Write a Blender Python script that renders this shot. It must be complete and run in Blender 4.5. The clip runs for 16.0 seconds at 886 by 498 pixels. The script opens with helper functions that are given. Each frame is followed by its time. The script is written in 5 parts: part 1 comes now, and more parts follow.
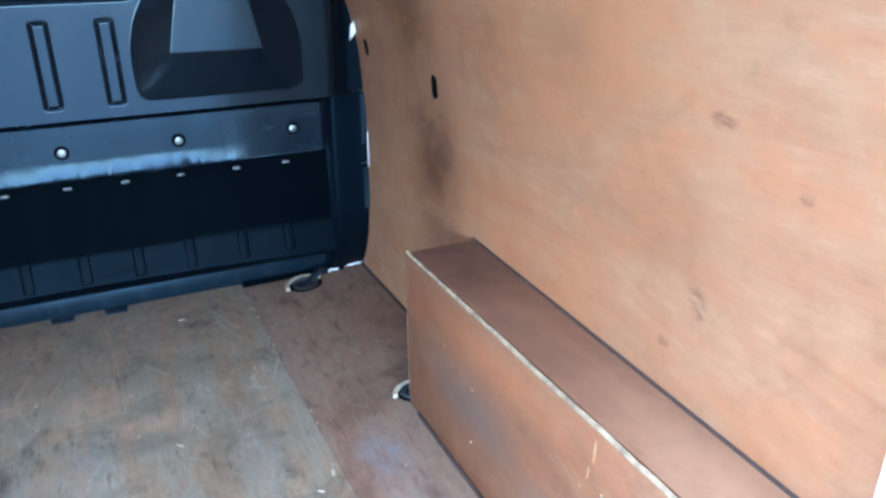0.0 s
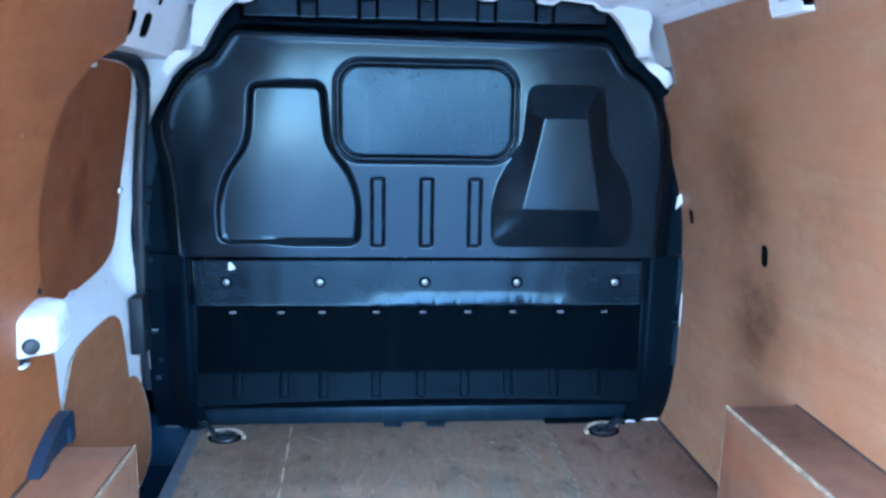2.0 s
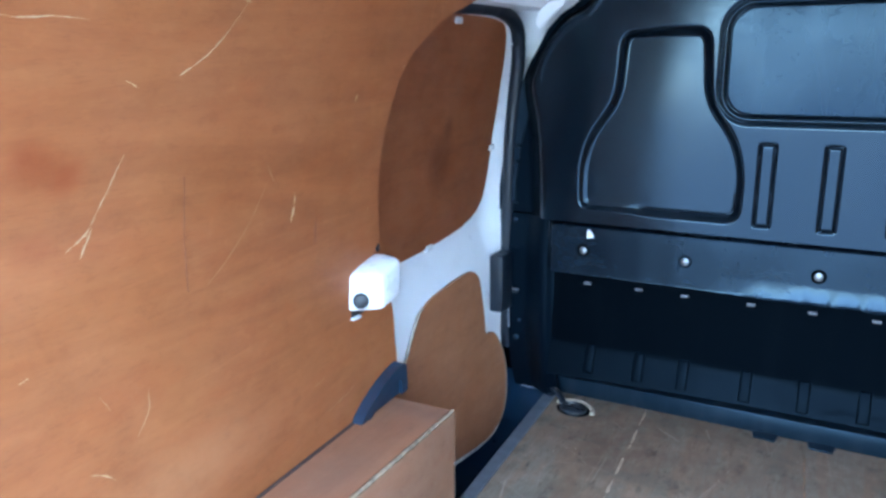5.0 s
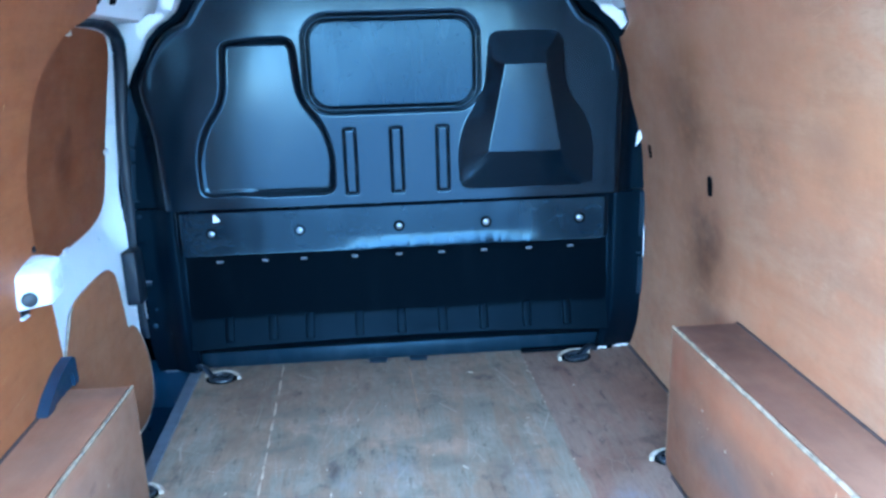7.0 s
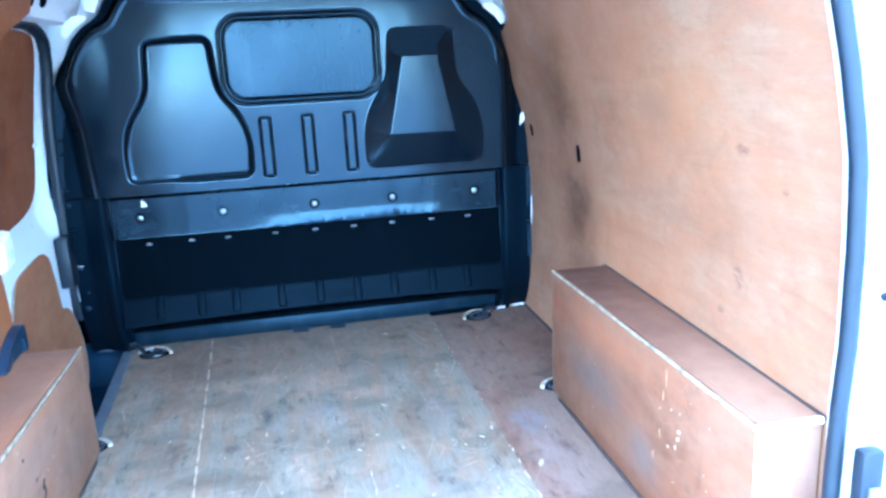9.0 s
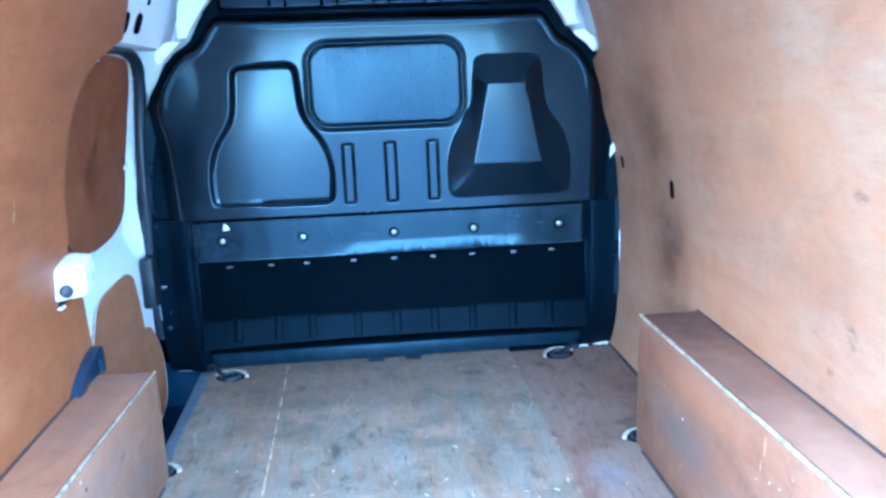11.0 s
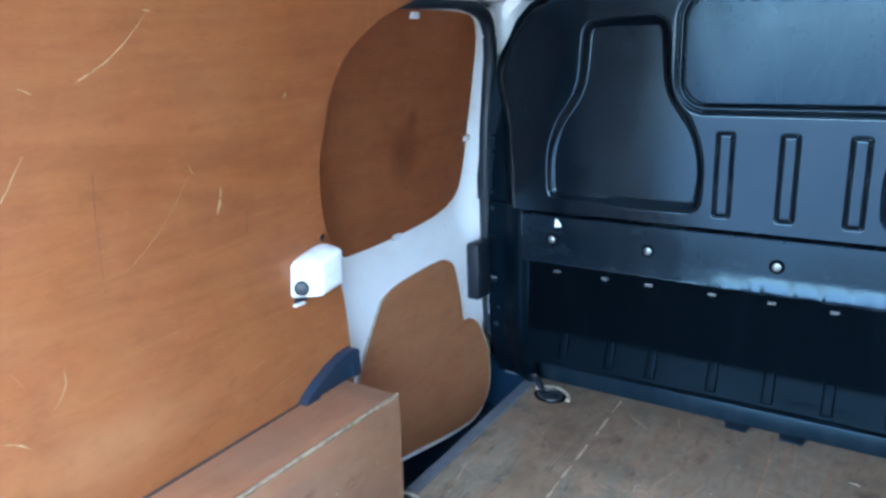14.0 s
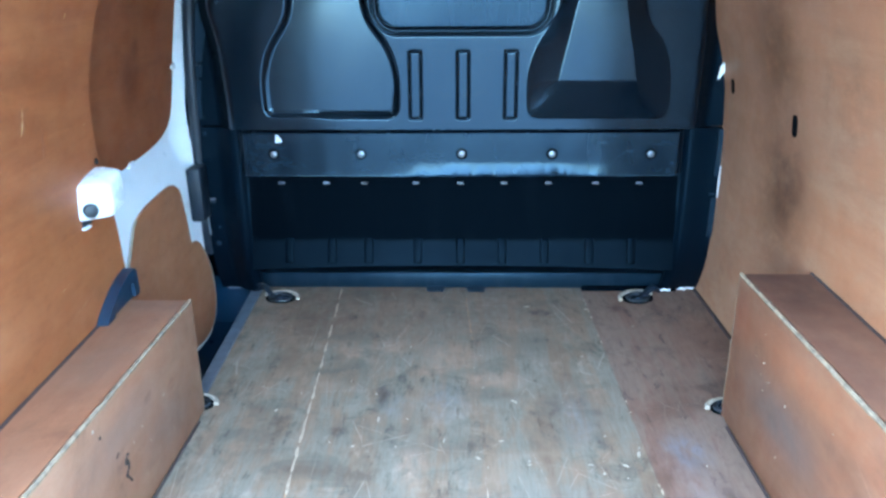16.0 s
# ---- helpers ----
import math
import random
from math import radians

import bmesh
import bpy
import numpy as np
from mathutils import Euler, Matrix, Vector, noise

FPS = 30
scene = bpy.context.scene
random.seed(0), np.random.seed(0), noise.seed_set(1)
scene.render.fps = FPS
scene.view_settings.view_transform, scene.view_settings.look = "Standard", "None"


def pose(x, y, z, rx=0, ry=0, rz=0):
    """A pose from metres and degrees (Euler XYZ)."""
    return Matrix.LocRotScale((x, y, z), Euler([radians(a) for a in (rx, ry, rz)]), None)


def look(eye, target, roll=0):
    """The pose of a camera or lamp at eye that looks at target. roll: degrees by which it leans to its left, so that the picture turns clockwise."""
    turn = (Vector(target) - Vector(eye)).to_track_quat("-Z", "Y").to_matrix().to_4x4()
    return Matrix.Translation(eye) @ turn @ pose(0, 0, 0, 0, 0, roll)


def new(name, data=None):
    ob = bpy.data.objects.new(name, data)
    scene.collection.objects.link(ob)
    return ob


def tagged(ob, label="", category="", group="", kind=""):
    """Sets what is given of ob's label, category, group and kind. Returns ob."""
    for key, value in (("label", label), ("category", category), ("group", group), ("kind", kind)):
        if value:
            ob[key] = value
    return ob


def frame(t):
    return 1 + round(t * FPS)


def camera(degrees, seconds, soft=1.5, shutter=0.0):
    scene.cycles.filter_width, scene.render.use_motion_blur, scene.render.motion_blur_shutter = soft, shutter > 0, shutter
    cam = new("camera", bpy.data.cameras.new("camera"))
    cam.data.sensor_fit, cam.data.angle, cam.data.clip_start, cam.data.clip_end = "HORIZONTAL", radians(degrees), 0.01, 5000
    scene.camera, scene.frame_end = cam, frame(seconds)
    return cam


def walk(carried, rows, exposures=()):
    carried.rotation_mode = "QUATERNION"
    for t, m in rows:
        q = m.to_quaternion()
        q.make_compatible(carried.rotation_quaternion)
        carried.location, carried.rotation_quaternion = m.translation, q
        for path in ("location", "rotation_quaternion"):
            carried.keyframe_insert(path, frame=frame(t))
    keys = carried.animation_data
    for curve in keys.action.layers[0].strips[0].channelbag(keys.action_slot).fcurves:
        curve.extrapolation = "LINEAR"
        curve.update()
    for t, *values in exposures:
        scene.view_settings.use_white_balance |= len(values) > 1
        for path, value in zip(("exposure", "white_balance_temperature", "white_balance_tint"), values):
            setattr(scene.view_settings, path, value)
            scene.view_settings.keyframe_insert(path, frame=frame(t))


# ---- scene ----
cam = camera(60.6, 16.0, soft=2.8)
PATH = [
    (0, (0.085, 0.082, 0.952), (0.857, 1.757, 0.18), -0.5),
    (0.5, (0.048, 0.017, 0.977), (0.86, 1.745, 0.38), 0.3),
    (1, (-0.01, -0.045, 0.978), (0.617, 1.803, 0.542), -0.5),
    (1.5, (-0.061, -0.065, 0.98), (0.298, 1.861, 0.579), 0.1),
    (2, (-0.113, -0.072, 0.959), (0.041, 1.89, 0.601), 1.0),
    (2.2, (-0.128, -0.078, 0.959), (-0.07, 1.895, 0.638), 1.4),
    (2.5, (-0.132, -0.067, 0.963), (-0.141, 1.886, 0.533), 1.2),
    (3, (-0.068, 0.052, 0.978), (-0.457, 1.99, 0.676), -1.3),
    (3.1, (-0.038, 0.084, 0.973), (-0.5, 2.006, 0.668), -0.8),
    (3.5, (0.051, 0.17, 0.969), (-0.83, 1.931, 0.616), 0.1),
    (3.7, (0.06, 0.198, 0.968), (-0.924, 1.885, 0.539), -0.3),
    (5.8, (-0.027, 0.063, 0.978), (-0.785, 1.842, 0.467), 0.2),
    (6, (-0.049, -0.004, 0.973), (-0.662, 1.837, 0.489), 0.3),
    (6.5, (-0.074, -0.149, 0.974), (-0.264, 1.796, 0.547), -0.6),
    (7, (-0.031, -0.2, 0.981), (0.109, 1.731, 0.478), -1.7),
    (7.5, (0.048, -0.29, 0.974), (0.346, 1.617, 0.452), -1.0),
    (8, (0.083, -0.42, 0.951), (0.276, 1.494, 0.407), -1.3),
    (8.5, (0.045, -0.485, 0.947), (0.326, 1.425, 0.426), -2.0),
    (8.7, (-0.041, -0.502, 0.941), (0.322, 1.399, 0.437), -2.7),
    (10.8, (-0.09, -0.464, 0.96), (0.28, 1.442, 0.479), -3.3),
    (11, (-0.024, -0.415, 0.958), (0.122, 1.532, 0.525), -2.3),
    (11.5, (0.059, -0.281, 0.953), (-0.154, 1.635, 0.419), -1.0),
    (12, (0.015, -0.101, 0.972), (-0.227, 1.818, 0.462), 0.1),
    (12.5, (0.067, 0.066, 0.973), (-0.324, 1.957, 0.454), -0.6),
    (13, (0.199, 0.202, 0.986), (-0.652, 1.941, 0.484), -0.1),
    (13.5, (0.269, 0.248, 0.988), (-0.774, 1.885, 0.504), -1.3),
    (14, (0.276, 0.254, 0.992), (-0.795, 1.859, 0.463), -1.8),
    (14.5, (0.26, 0.229, 0.998), (-0.74, 1.874, 0.454), -1.3),
    (15, (0.152, 0.138, 1.0), (-0.52, 1.949, 0.482), 0.2),
    (15.5, (0.009, -0.007, 0.984), (-0.252, 1.887, 0.398), 0.3),
    (16, (0.001, -0.158, 0.968), (-0.049, 1.724, 0.293), -0.4),
]
EXPOSURE = [(0, 3.77, 5130, 0), (1, 3.78, 4980, 3), (1.5, 3.84, 4780, 2), (2, 3.93, 4560, 0), (2.5, 3.86, 4700, 1), (3, 3.72, 4980, 1), (3.5, 3.7, 5230, 3), (6, 3.95, 4600, 0), (6.5, 4.0, 4200, -3), (7, 4.05, 4200, -5), (7.5, 4.15, 4400, -3), (8.0, 4.25, 4300, -4), (8.5, 4.35, 4350, -2), (11, 4.37, 4100, -4), (11.5, 4.12, 4800, -10), (12, 3.9, 4850, -7), (12.5, 3.72, 4950, -6), (13.5, 3.82, 5150, -3), (14.0, 3.88, 5200, -2), (15, 3.75, 4980, -2), (15.5, 3.84, 4820, -4), (16, 4.0, 4780, -6)]
walk(cam, [(t, look(eye, target, roll)) for t, eye, target, roll in PATH], EXPOSURE)

# ---- light ----
world = bpy.data.worlds.new("sky")
scene.world = world
world.use_nodes = True
wn, wl = world.node_tree.nodes, world.node_tree.links
sky = wn.new("ShaderNodeTexSky")
sky.sky_type, sky.sun_disc = "NISHITA", False
sky.sun_elevation, sky.sun_rotation = radians(50), radians(195)
sky.air_density, sky.dust_density, sky.ozone_density = 1.0, 0.3, 2.0
wl.new(sky.outputs["Color"], wn["Background"].inputs["Color"])
wn["Background"].inputs["Strength"].default_value = 0.112
sun_data = bpy.data.lights.new("sun", "SUN")
sun_data.energy, sun_data.angle, sun_data.color = 1.2, radians(104), (1.0, 0.97, 0.93)
sun = new("sun", sun_data)
sun.matrix_world = look((-0.6, -2.15, 2.75), (0, 0, 0))


# ---- mesh helpers ----
def thing(name, label, category, group="", kind=""):
    return tagged(new(name), label, category, group, kind)


def link_mesh(name, mesh, material, parent=None, label=""):
    mesh.materials.append(material)
    ob = new(name, mesh)
    if parent is not None:
        ob.parent = parent
    if label:
        ob["label"] = label
    return ob


def part(name, bm, material, parent=None, label="", smooth=True):
    mesh = bpy.data.meshes.new(name)
    bmesh.ops.recalc_face_normals(bm, faces=bm.faces[:])
    bm.to_mesh(mesh)
    bm.free()
    if smooth:
        mesh.shade_smooth()
        mesh.set_sharp_from_angle(angle=radians(38))
    return link_mesh(name, mesh, material, parent, label)


def sheet(name, fn, nu, nv, offset, material, parent=None, label=""):
    """A curved board: the grid fn(u, v), u and v from 0 to 1, with a back face moved by offset and a closed rim."""
    front = [fn(i / nu, j / nv) for j in range(nv + 1) for i in range(nu + 1)]
    n = len(front)
    verts = front + [(p[0] + offset[0], p[1] + offset[1], p[2] + offset[2]) for p in front]
    at = lambda i, j: j * (nu + 1) + i
    faces = []
    for j in range(nv):
        for i in range(nu):
            q = (at(i, j), at(i + 1, j), at(i + 1, j + 1), at(i, j + 1))
            faces.append(q)
            faces.append(tuple(n + k for k in reversed(q)))
    rim = [at(i, 0) for i in range(nu)] + [at(nu, j) for j in range(nv)] + [at(i, nv) for i in range(nu, 0, -1)] + [at(0, j) for j in range(nv, 0, -1)]
    for a, b in zip(rim, rim[1:] + rim[:1]):
        faces.append((b, a, n + a, n + b))
    mesh = bpy.data.meshes.new(name)
    mesh.from_pydata(verts, [], faces)
    bm = bmesh.new()
    bm.from_mesh(mesh)
    bpy.data.meshes.remove(mesh)
    return part(name, bm, material, parent, label)


def box_bm(lo, hi, bevel=0.0, segments=2):
    bm = bmesh.new()
    bmesh.ops.create_cube(bm, size=1)
    size = [b - a for a, b in zip(lo, hi)]
    mid = [(a + b) / 2 for a, b in zip(lo, hi)]
    for v in bm.verts:
        v.co = Vector([c * s + m for c, s, m in zip(v.co, size, mid)])
    if bevel:
        bmesh.ops.bevel(bm, geom=bm.edges[:], offset=bevel, segments=segments, affect="EDGES", profile=0.5)
    return bm


def join_bm(*parts_bm):
    out = bmesh.new()
    for b in parts_bm:
        mesh = bpy.data.meshes.new("piece")
        b.to_mesh(mesh)
        b.free()
        out.from_mesh(mesh)
        bpy.data.meshes.remove(mesh)
    return out


def lathe_bm(profile, segments=20, m=None):
    """Turns (radius, height) points round the z axis."""
    bm = bmesh.new()
    rings = []
    for r, h in profile:
        rings.append([bm.verts.new((r * math.cos(2 * math.pi * k / segments), r * math.sin(2 * math.pi * k / segments), h)) for k in range(segments)])
    for a, b in zip(rings, rings[1:]):
        for k in range(segments):
            bm.faces.new((a[k], a[(k + 1) % segments], b[(k + 1) % segments], b[k]))
    bm.faces.new(list(reversed(rings[0])))
    bm.faces.new(rings[-1])
    if m is not None:
        bm.transform(m)
    return bm


def tube_bm(points, radius, segments=8, flat=1.0, closed=False):
    """A round section swept along points."""
    bm = bmesh.new()
    pts = [Vector(p) for p in points]
    rings = []
    for k, p in enumerate(pts):
        if closed:
            tangent = (pts[(k + 1) % len(pts)] - pts[k - 1]).normalized()
        else:
            tangent = (pts[min(k + 1, len(pts) - 1)] - pts[max(k - 1, 0)]).normalized()
        side = tangent.cross(Vector((0.31, 0.17, 0.93)) if abs(tangent.z) < 0.9 else Vector((1, 0, 0))).normalized()
        up = side.cross(tangent)
        rings.append([bm.verts.new(p + radius * (math.cos(a) * side + flat * math.sin(a) * up)) for a in [2 * math.pi * i / segments for i in range(segments)]])
    pairs = list(zip(rings, rings[1:])) + ([(rings[-1], rings[0])] if closed else [])
    for a, b in pairs:
        for i in range(segments):
            bm.faces.new((a[i], a[(i + 1) % segments], b[(i + 1) % segments], b[i]))
    if not closed:
        bm.faces.new(list(reversed(rings[0])))
        bm.faces.new(rings[-1])
    return bm


def chaikin(points, rounds=3):
    pts = [np.array(p, float) for p in points]
    for _ in range(rounds):
        out = []
        for a, b in zip(pts, pts[1:] + pts[:1]):
            out += [0.75 * a + 0.25 * b, 0.25 * a + 0.75 * b]
        pts = out
    return pts


def fillet(points, radius, n=6):
    """A closed outline with every corner rounded."""
    out = []
    for k, p in enumerate(points):
        p, a, c = Vector(p), Vector(points[k - 1]), Vector(points[(k + 1) % len(points)])
        r = min(radius, 0.49 * (a - p).length, 0.49 * (c - p).length)
        q0, q1 = p + (a - p).normalized() * r, p + (c - p).normalized() * r
        out += [tuple((1 - s) ** 2 * q0 + 2 * s * (1 - s) * p + s * s * q1) for s in [i / n for i in range(n + 1)]]
    return out


def smooth_line(points, steps=8):
    """Catmull-Rom through open points."""
    p = [Vector(q) for q in points]
    p = [2 * p[0] - p[1]] + p + [2 * p[-1] - p[-2]]
    out = []
    for k in range(1, len(p) - 2):
        for s in range(steps):
            t = s / steps
            a, b, c, d = p[k - 1:k + 3]
            out.append(0.5 * (2 * b + (c - a) * t + (2 * a - 5 * b + 4 * c - d) * t * t + (3 * b - a - 3 * c + d) * t ** 3))
    return out + [p[-2]]


def plate_bm(outline, place, thick, cuts=0, along=0):
    """A plate from a closed outline of (a, b); place(a, b, depth) sets its points; cuts along b (and along a) let it follow a curve."""
    bm = bmesh.new()
    bm.faces.new([bm.verts.new((a, b, 0)) for a, b in outline])
    if cuts:
        lo, hi = min(b for a, b in outline), max(b for a, b in outline)
        for k in range(1, cuts):
            bmesh.ops.bisect_plane(bm, geom=bm.verts[:] + bm.edges[:] + bm.faces[:], plane_co=(0, lo + (hi - lo) * k / cuts, 0), plane_no=(0, 1, 0))
    if along:
        lo, hi = min(a for a, b in outline), max(a for a, b in outline)
        for k in range(1, along):
            bmesh.ops.bisect_plane(bm, geom=bm.verts[:] + bm.edges[:] + bm.faces[:], plane_co=(lo + (hi - lo) * k / along, 0, 0), plane_no=(1, 0, 0))
    bmesh.ops.triangulate(bm, faces=bm.faces[:])
    got = bmesh.ops.extrude_face_region(bm, geom=bm.faces[:])
    for v in got["geom"]:
        if isinstance(v, bmesh.types.BMVert):
            v.co.z = thick
    for v in bm.verts:
        v.co = Vector(place(*v.co))
    return bm


def inside_distance(px, pz, outline):
    """Distance to a closed outline: negative inside."""
    best = np.full(px.shape, 9.0)
    inside = np.zeros(px.shape, bool)
    for a, b in zip(outline, list(outline[1:]) + [outline[0]]):
        ex, ez = b[0] - a[0], b[1] - a[1]
        wx, wz = px - a[0], pz - a[1]
        t = np.clip((wx * ex + wz * ez) / max(ex * ex + ez * ez, 1e-12), 0, 1)
        best = np.minimum(best, np.hypot(wx - ex * t, wz - ez * t))
        cross = ((a[1] > pz) != (b[1] > pz)) & (px < (b[0] - a[0]) * (pz - a[1]) / (b[1] - a[1] if b[1] != a[1] else 1e-9) + a[0])
        inside ^= cross
    return np.where(inside, -best, best)


def step(lo, hi, v):
    t = np.clip((v - lo) / (hi - lo), 0, 1)
    return t * t * (3 - 2 * t)


def bump_line(d, at, width):
    return np.exp(-((d - at) / width) ** 2)


# ---- materials ----
class Nodes:
    def __init__(self, name):
        self.mat = bpy.data.materials.new(name)
        self.mat.use_nodes = True
        self.n, self.l = self.mat.node_tree.nodes, self.mat.node_tree.links
        self.bsdf = self.n["Principled BSDF"]
        self.obj = self.n.new("ShaderNodeTexCoord").outputs["Object"]

    def put(self, node, key, value):
        if isinstance(value, bpy.types.NodeSocket):
            self.l.new(value, node.inputs[key])
        else:
            node.inputs[key].default_value = value

    def scaled(self, scale, turn=(0, 0, 0)):
        m = self.n.new("ShaderNodeMapping")
        self.l.new(self.obj, m.inputs["Vector"])
        m.inputs["Scale"].default_value, m.inputs["Rotation"].default_value = scale, turn
        return m.outputs["Vector"]

    def noise(self, scale, vector=None, detail=4.0, rough=0.55, warp=0.0):
        t = self.n.new("ShaderNodeTexNoise")
        self.l.new(vector or self.obj, t.inputs["Vector"])
        for key, v in (("Scale", scale), ("Detail", detail), ("Roughness", rough), ("Distortion", warp)):
            t.inputs[key].default_value = v
        return t.outputs["Fac"]

    def cells(self, scale, vector=None, feature="F1", out="Distance"):
        t = self.n.new("ShaderNodeTexVoronoi")
        t.feature = feature
        self.l.new(vector or self.obj, t.inputs["Vector"])
        t.inputs["Scale"].default_value = scale
        return t.outputs[out]

    def ramp(self, value, lo, hi, a=0.0, b=1.0):
        t = self.n.new("ShaderNodeMapRange")
        t.interpolation_type = "SMOOTHSTEP"
        for key, v in ((0, value), (1, lo), (2, hi), (3, a), (4, b)):
            self.put(t, key, v)
        return t.outputs[0]

    def math(self, op, a, b=0.0):
        t = self.n.new("ShaderNodeMath")
        t.operation = op
        self.put(t, 0, a)
        self.put(t, 1, b)
        return t.outputs[0]

    def mix(self, fac, a, b):
        t = self.n.new("ShaderNodeMix")
        t.data_type = "RGBA"
        for key, v in ((0, fac), (6, a), (7, b)):
            self.put(t, key, (*v, 1.0) if isinstance(v, tuple) and len(v) == 3 else v)
        return t.outputs[2]

    def spot(self, centre, radii):
        """1 in the middle of an ellipsoid, 0 outside it."""
        a = self.n.new("ShaderNodeVectorMath")
        a.operation = "SUBTRACT"
        self.l.new(self.obj, a.inputs[0])
        a.inputs[1].default_value = centre
        b = self.n.new("ShaderNodeVectorMath")
        b.operation = "DIVIDE"
        self.l.new(a.outputs[0], b.inputs[0])
        b.inputs[1].default_value = radii
        c = self.n.new("ShaderNodeVectorMath")
        c.operation = "LENGTH"
        self.l.new(b.outputs[0], c.inputs[0])
        return self.ramp(c.outputs["Value"], 0.0, 1.0, 1.0, 0.0)

    def done(self, color, rough, metal=0.0, bump=None, strength=0.2, depth=0.002, specular=0.5, tint=None):
        self.put(self.bsdf, "Base Color", (*color, 1.0) if isinstance(color, tuple) else color)
        self.put(self.bsdf, "Roughness", rough)
        self.put(self.bsdf, "Metallic", metal)
        self.put(self.bsdf, "Specular IOR Level", specular)
        if tint:
            self.put(self.bsdf, "Specular Tint", (*tint, 1.0))
        if bump is not None:
            b = self.n.new("ShaderNodeBump")
            b.inputs["Strength"].default_value, b.inputs["Distance"].default_value = strength, depth
            self.l.new(bump, b.inputs["Height"])
            self.l.new(b.outputs["Normal"], self.bsdf.inputs["Normal"])
        return self.mat


def plywood(name, light, mid, dark, stretch=(9, 1.1, 9), rough=0.5, stains_and_shade=(), knots=(), dirt=0.35, scratch=0.5, blotch=0.35):
    k = Nodes(name)
    v = k.scaled(stretch)
    figure = k.noise(1.3, v, 6, 0.62, 1.6)
    flame = k.noise(3.2, k.scaled((4.5, 1.8, 4.5), (0.15, 0, 0)), 7, 0.68, 0.5)
    fine = k.noise(9.0, v, 4, 0.6, 0.3)
    pores = k.noise(1.0, k.scaled((420, 36, 420)), 2, 0.6)
    cloud = k.noise(1.7, None, 3, 0.5, 0.4)
    color = k.mix(k.ramp(figure, 0.3, 0.7), dark, mid)
    color = k.mix(k.math("MULTIPLY", k.ramp(cloud, 0.3, 0.75), 0.7), color, light)
    warm = (min(1.0, mid[0] * 1.05), mid[1] * 0.85, mid[2] * 0.74)
    color = k.mix(k.math("MULTIPLY", k.ramp(flame, 0.40, 0.70), blotch), color, warm)
    color = k.mix(k.math("MULTIPLY", k.ramp(flame, 0.52, 0.22), 0.45 * blotch), color, light)
    color = k.mix(k.math("MULTIPLY", k.ramp(fine, 0.45, 0.75), 0.2), color, dark)
    color = k.mix(k.math("MULTIPLY", k.ramp(pores, 0.56, 0.72), 0.22), color, tuple(0.7 * c for c in dark))
    grime = k.math("MULTIPLY", k.ramp(k.noise(5.0, None, 8, 0.7, 0.5), 0.52, 0.76), dirt)
    color = k.mix(grime, color, tuple(0.45 * c for c in dark))
    mottle = k.noise(34.0, k.scaled((1.0, 0.6, 1.0)), 6, 0.72)
    color = k.mix(k.math("MULTIPLY", k.ramp(mottle, 0.5, 0.72), 0.3), color, tuple(0.72 * c for c in dark))
    color = k.mix(k.math("MULTIPLY", k.ramp(mottle, 0.48, 0.28), 0.22), color, tuple(min(1.0, 1.15 * c) for c in light))
    ragged = k.ramp(k.math("ADD", k.math("MULTIPLY", k.noise(9.0, None, 8, 0.72, 0.4), 0.6), k.math("MULTIPLY", k.noise(26.0, k.scaled((1.0, 0.5, 1.0)), 6, 0.7), 0.4)), 0.36, 0.58)
    for centre, radii, amount, tone in stains_and_shade:
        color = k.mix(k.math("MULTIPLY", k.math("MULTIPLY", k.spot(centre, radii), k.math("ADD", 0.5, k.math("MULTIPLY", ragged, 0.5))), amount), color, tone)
    for centre, radii in knots:
        torn = k.ramp(k.noise(34.0, k.scaled((1, 0.45, 1.3), (0.5, 0, 0)), 5, 0.75, 0.4), 0.42, 0.60)
        s = k.math("MULTIPLY", k.ramp(k.spot(centre, tuple(1.5 * r for r in radii)), 0.0, 0.7), torn)
        color = k.mix(k.math("MULTIPLY", s, 0.75), color, (0.16, 0.075, 0.045))
    line = k.ramp(k.cells(2.3, k.scaled((1.0, 1.0, 2.2), (0.6, 0.2, 0.3)), "DISTANCE_TO_EDGE"), 0.0, 0.006, 1.0, 0.0)
    line = k.math("MULTIPLY", line, k.ramp(k.noise(3.7, None, 2), 0.56, 0.66))
    color = k.mix(k.math("MULTIPLY", line, scratch), color, tuple(min(1.0, 1.9 * c) for c in light))
    gloss = k.ramp(k.noise(7.0, None, 5, 0.6), 0.3, 0.75, rough - 0.1, rough + 0.14)
    return k.done(color, gloss, bump=k.math("ADD", fine, k.math("ADD", k.math("MULTIPLY", figure, 0.6), k.math("MULTIPLY", pores, 0.4))), strength=0.2, depth=0.0015, specular=0.4)


def painted(name, color, rough=0.35, dirt=0.25, dirt_color=(0.3, 0.29, 0.27), wave=0.12):
    k = Nodes(name)
    grime = k.math("MULTIPLY", k.ramp(k.noise(9.0, None, 6, 0.65, 0.6), 0.52, 0.78), dirt)
    tone = k.mix(k.ramp(k.noise(2.4), 0.3, 0.7), tuple(0.93 * c for c in color), color)
    return k.done(k.mix(grime, tone, dirt_color), k.ramp(k.noise(14.0), 0.3, 0.7, rough - 0.08, rough + 0.1), bump=k.noise(5.0, None, 2), strength=wave, depth=0.004)


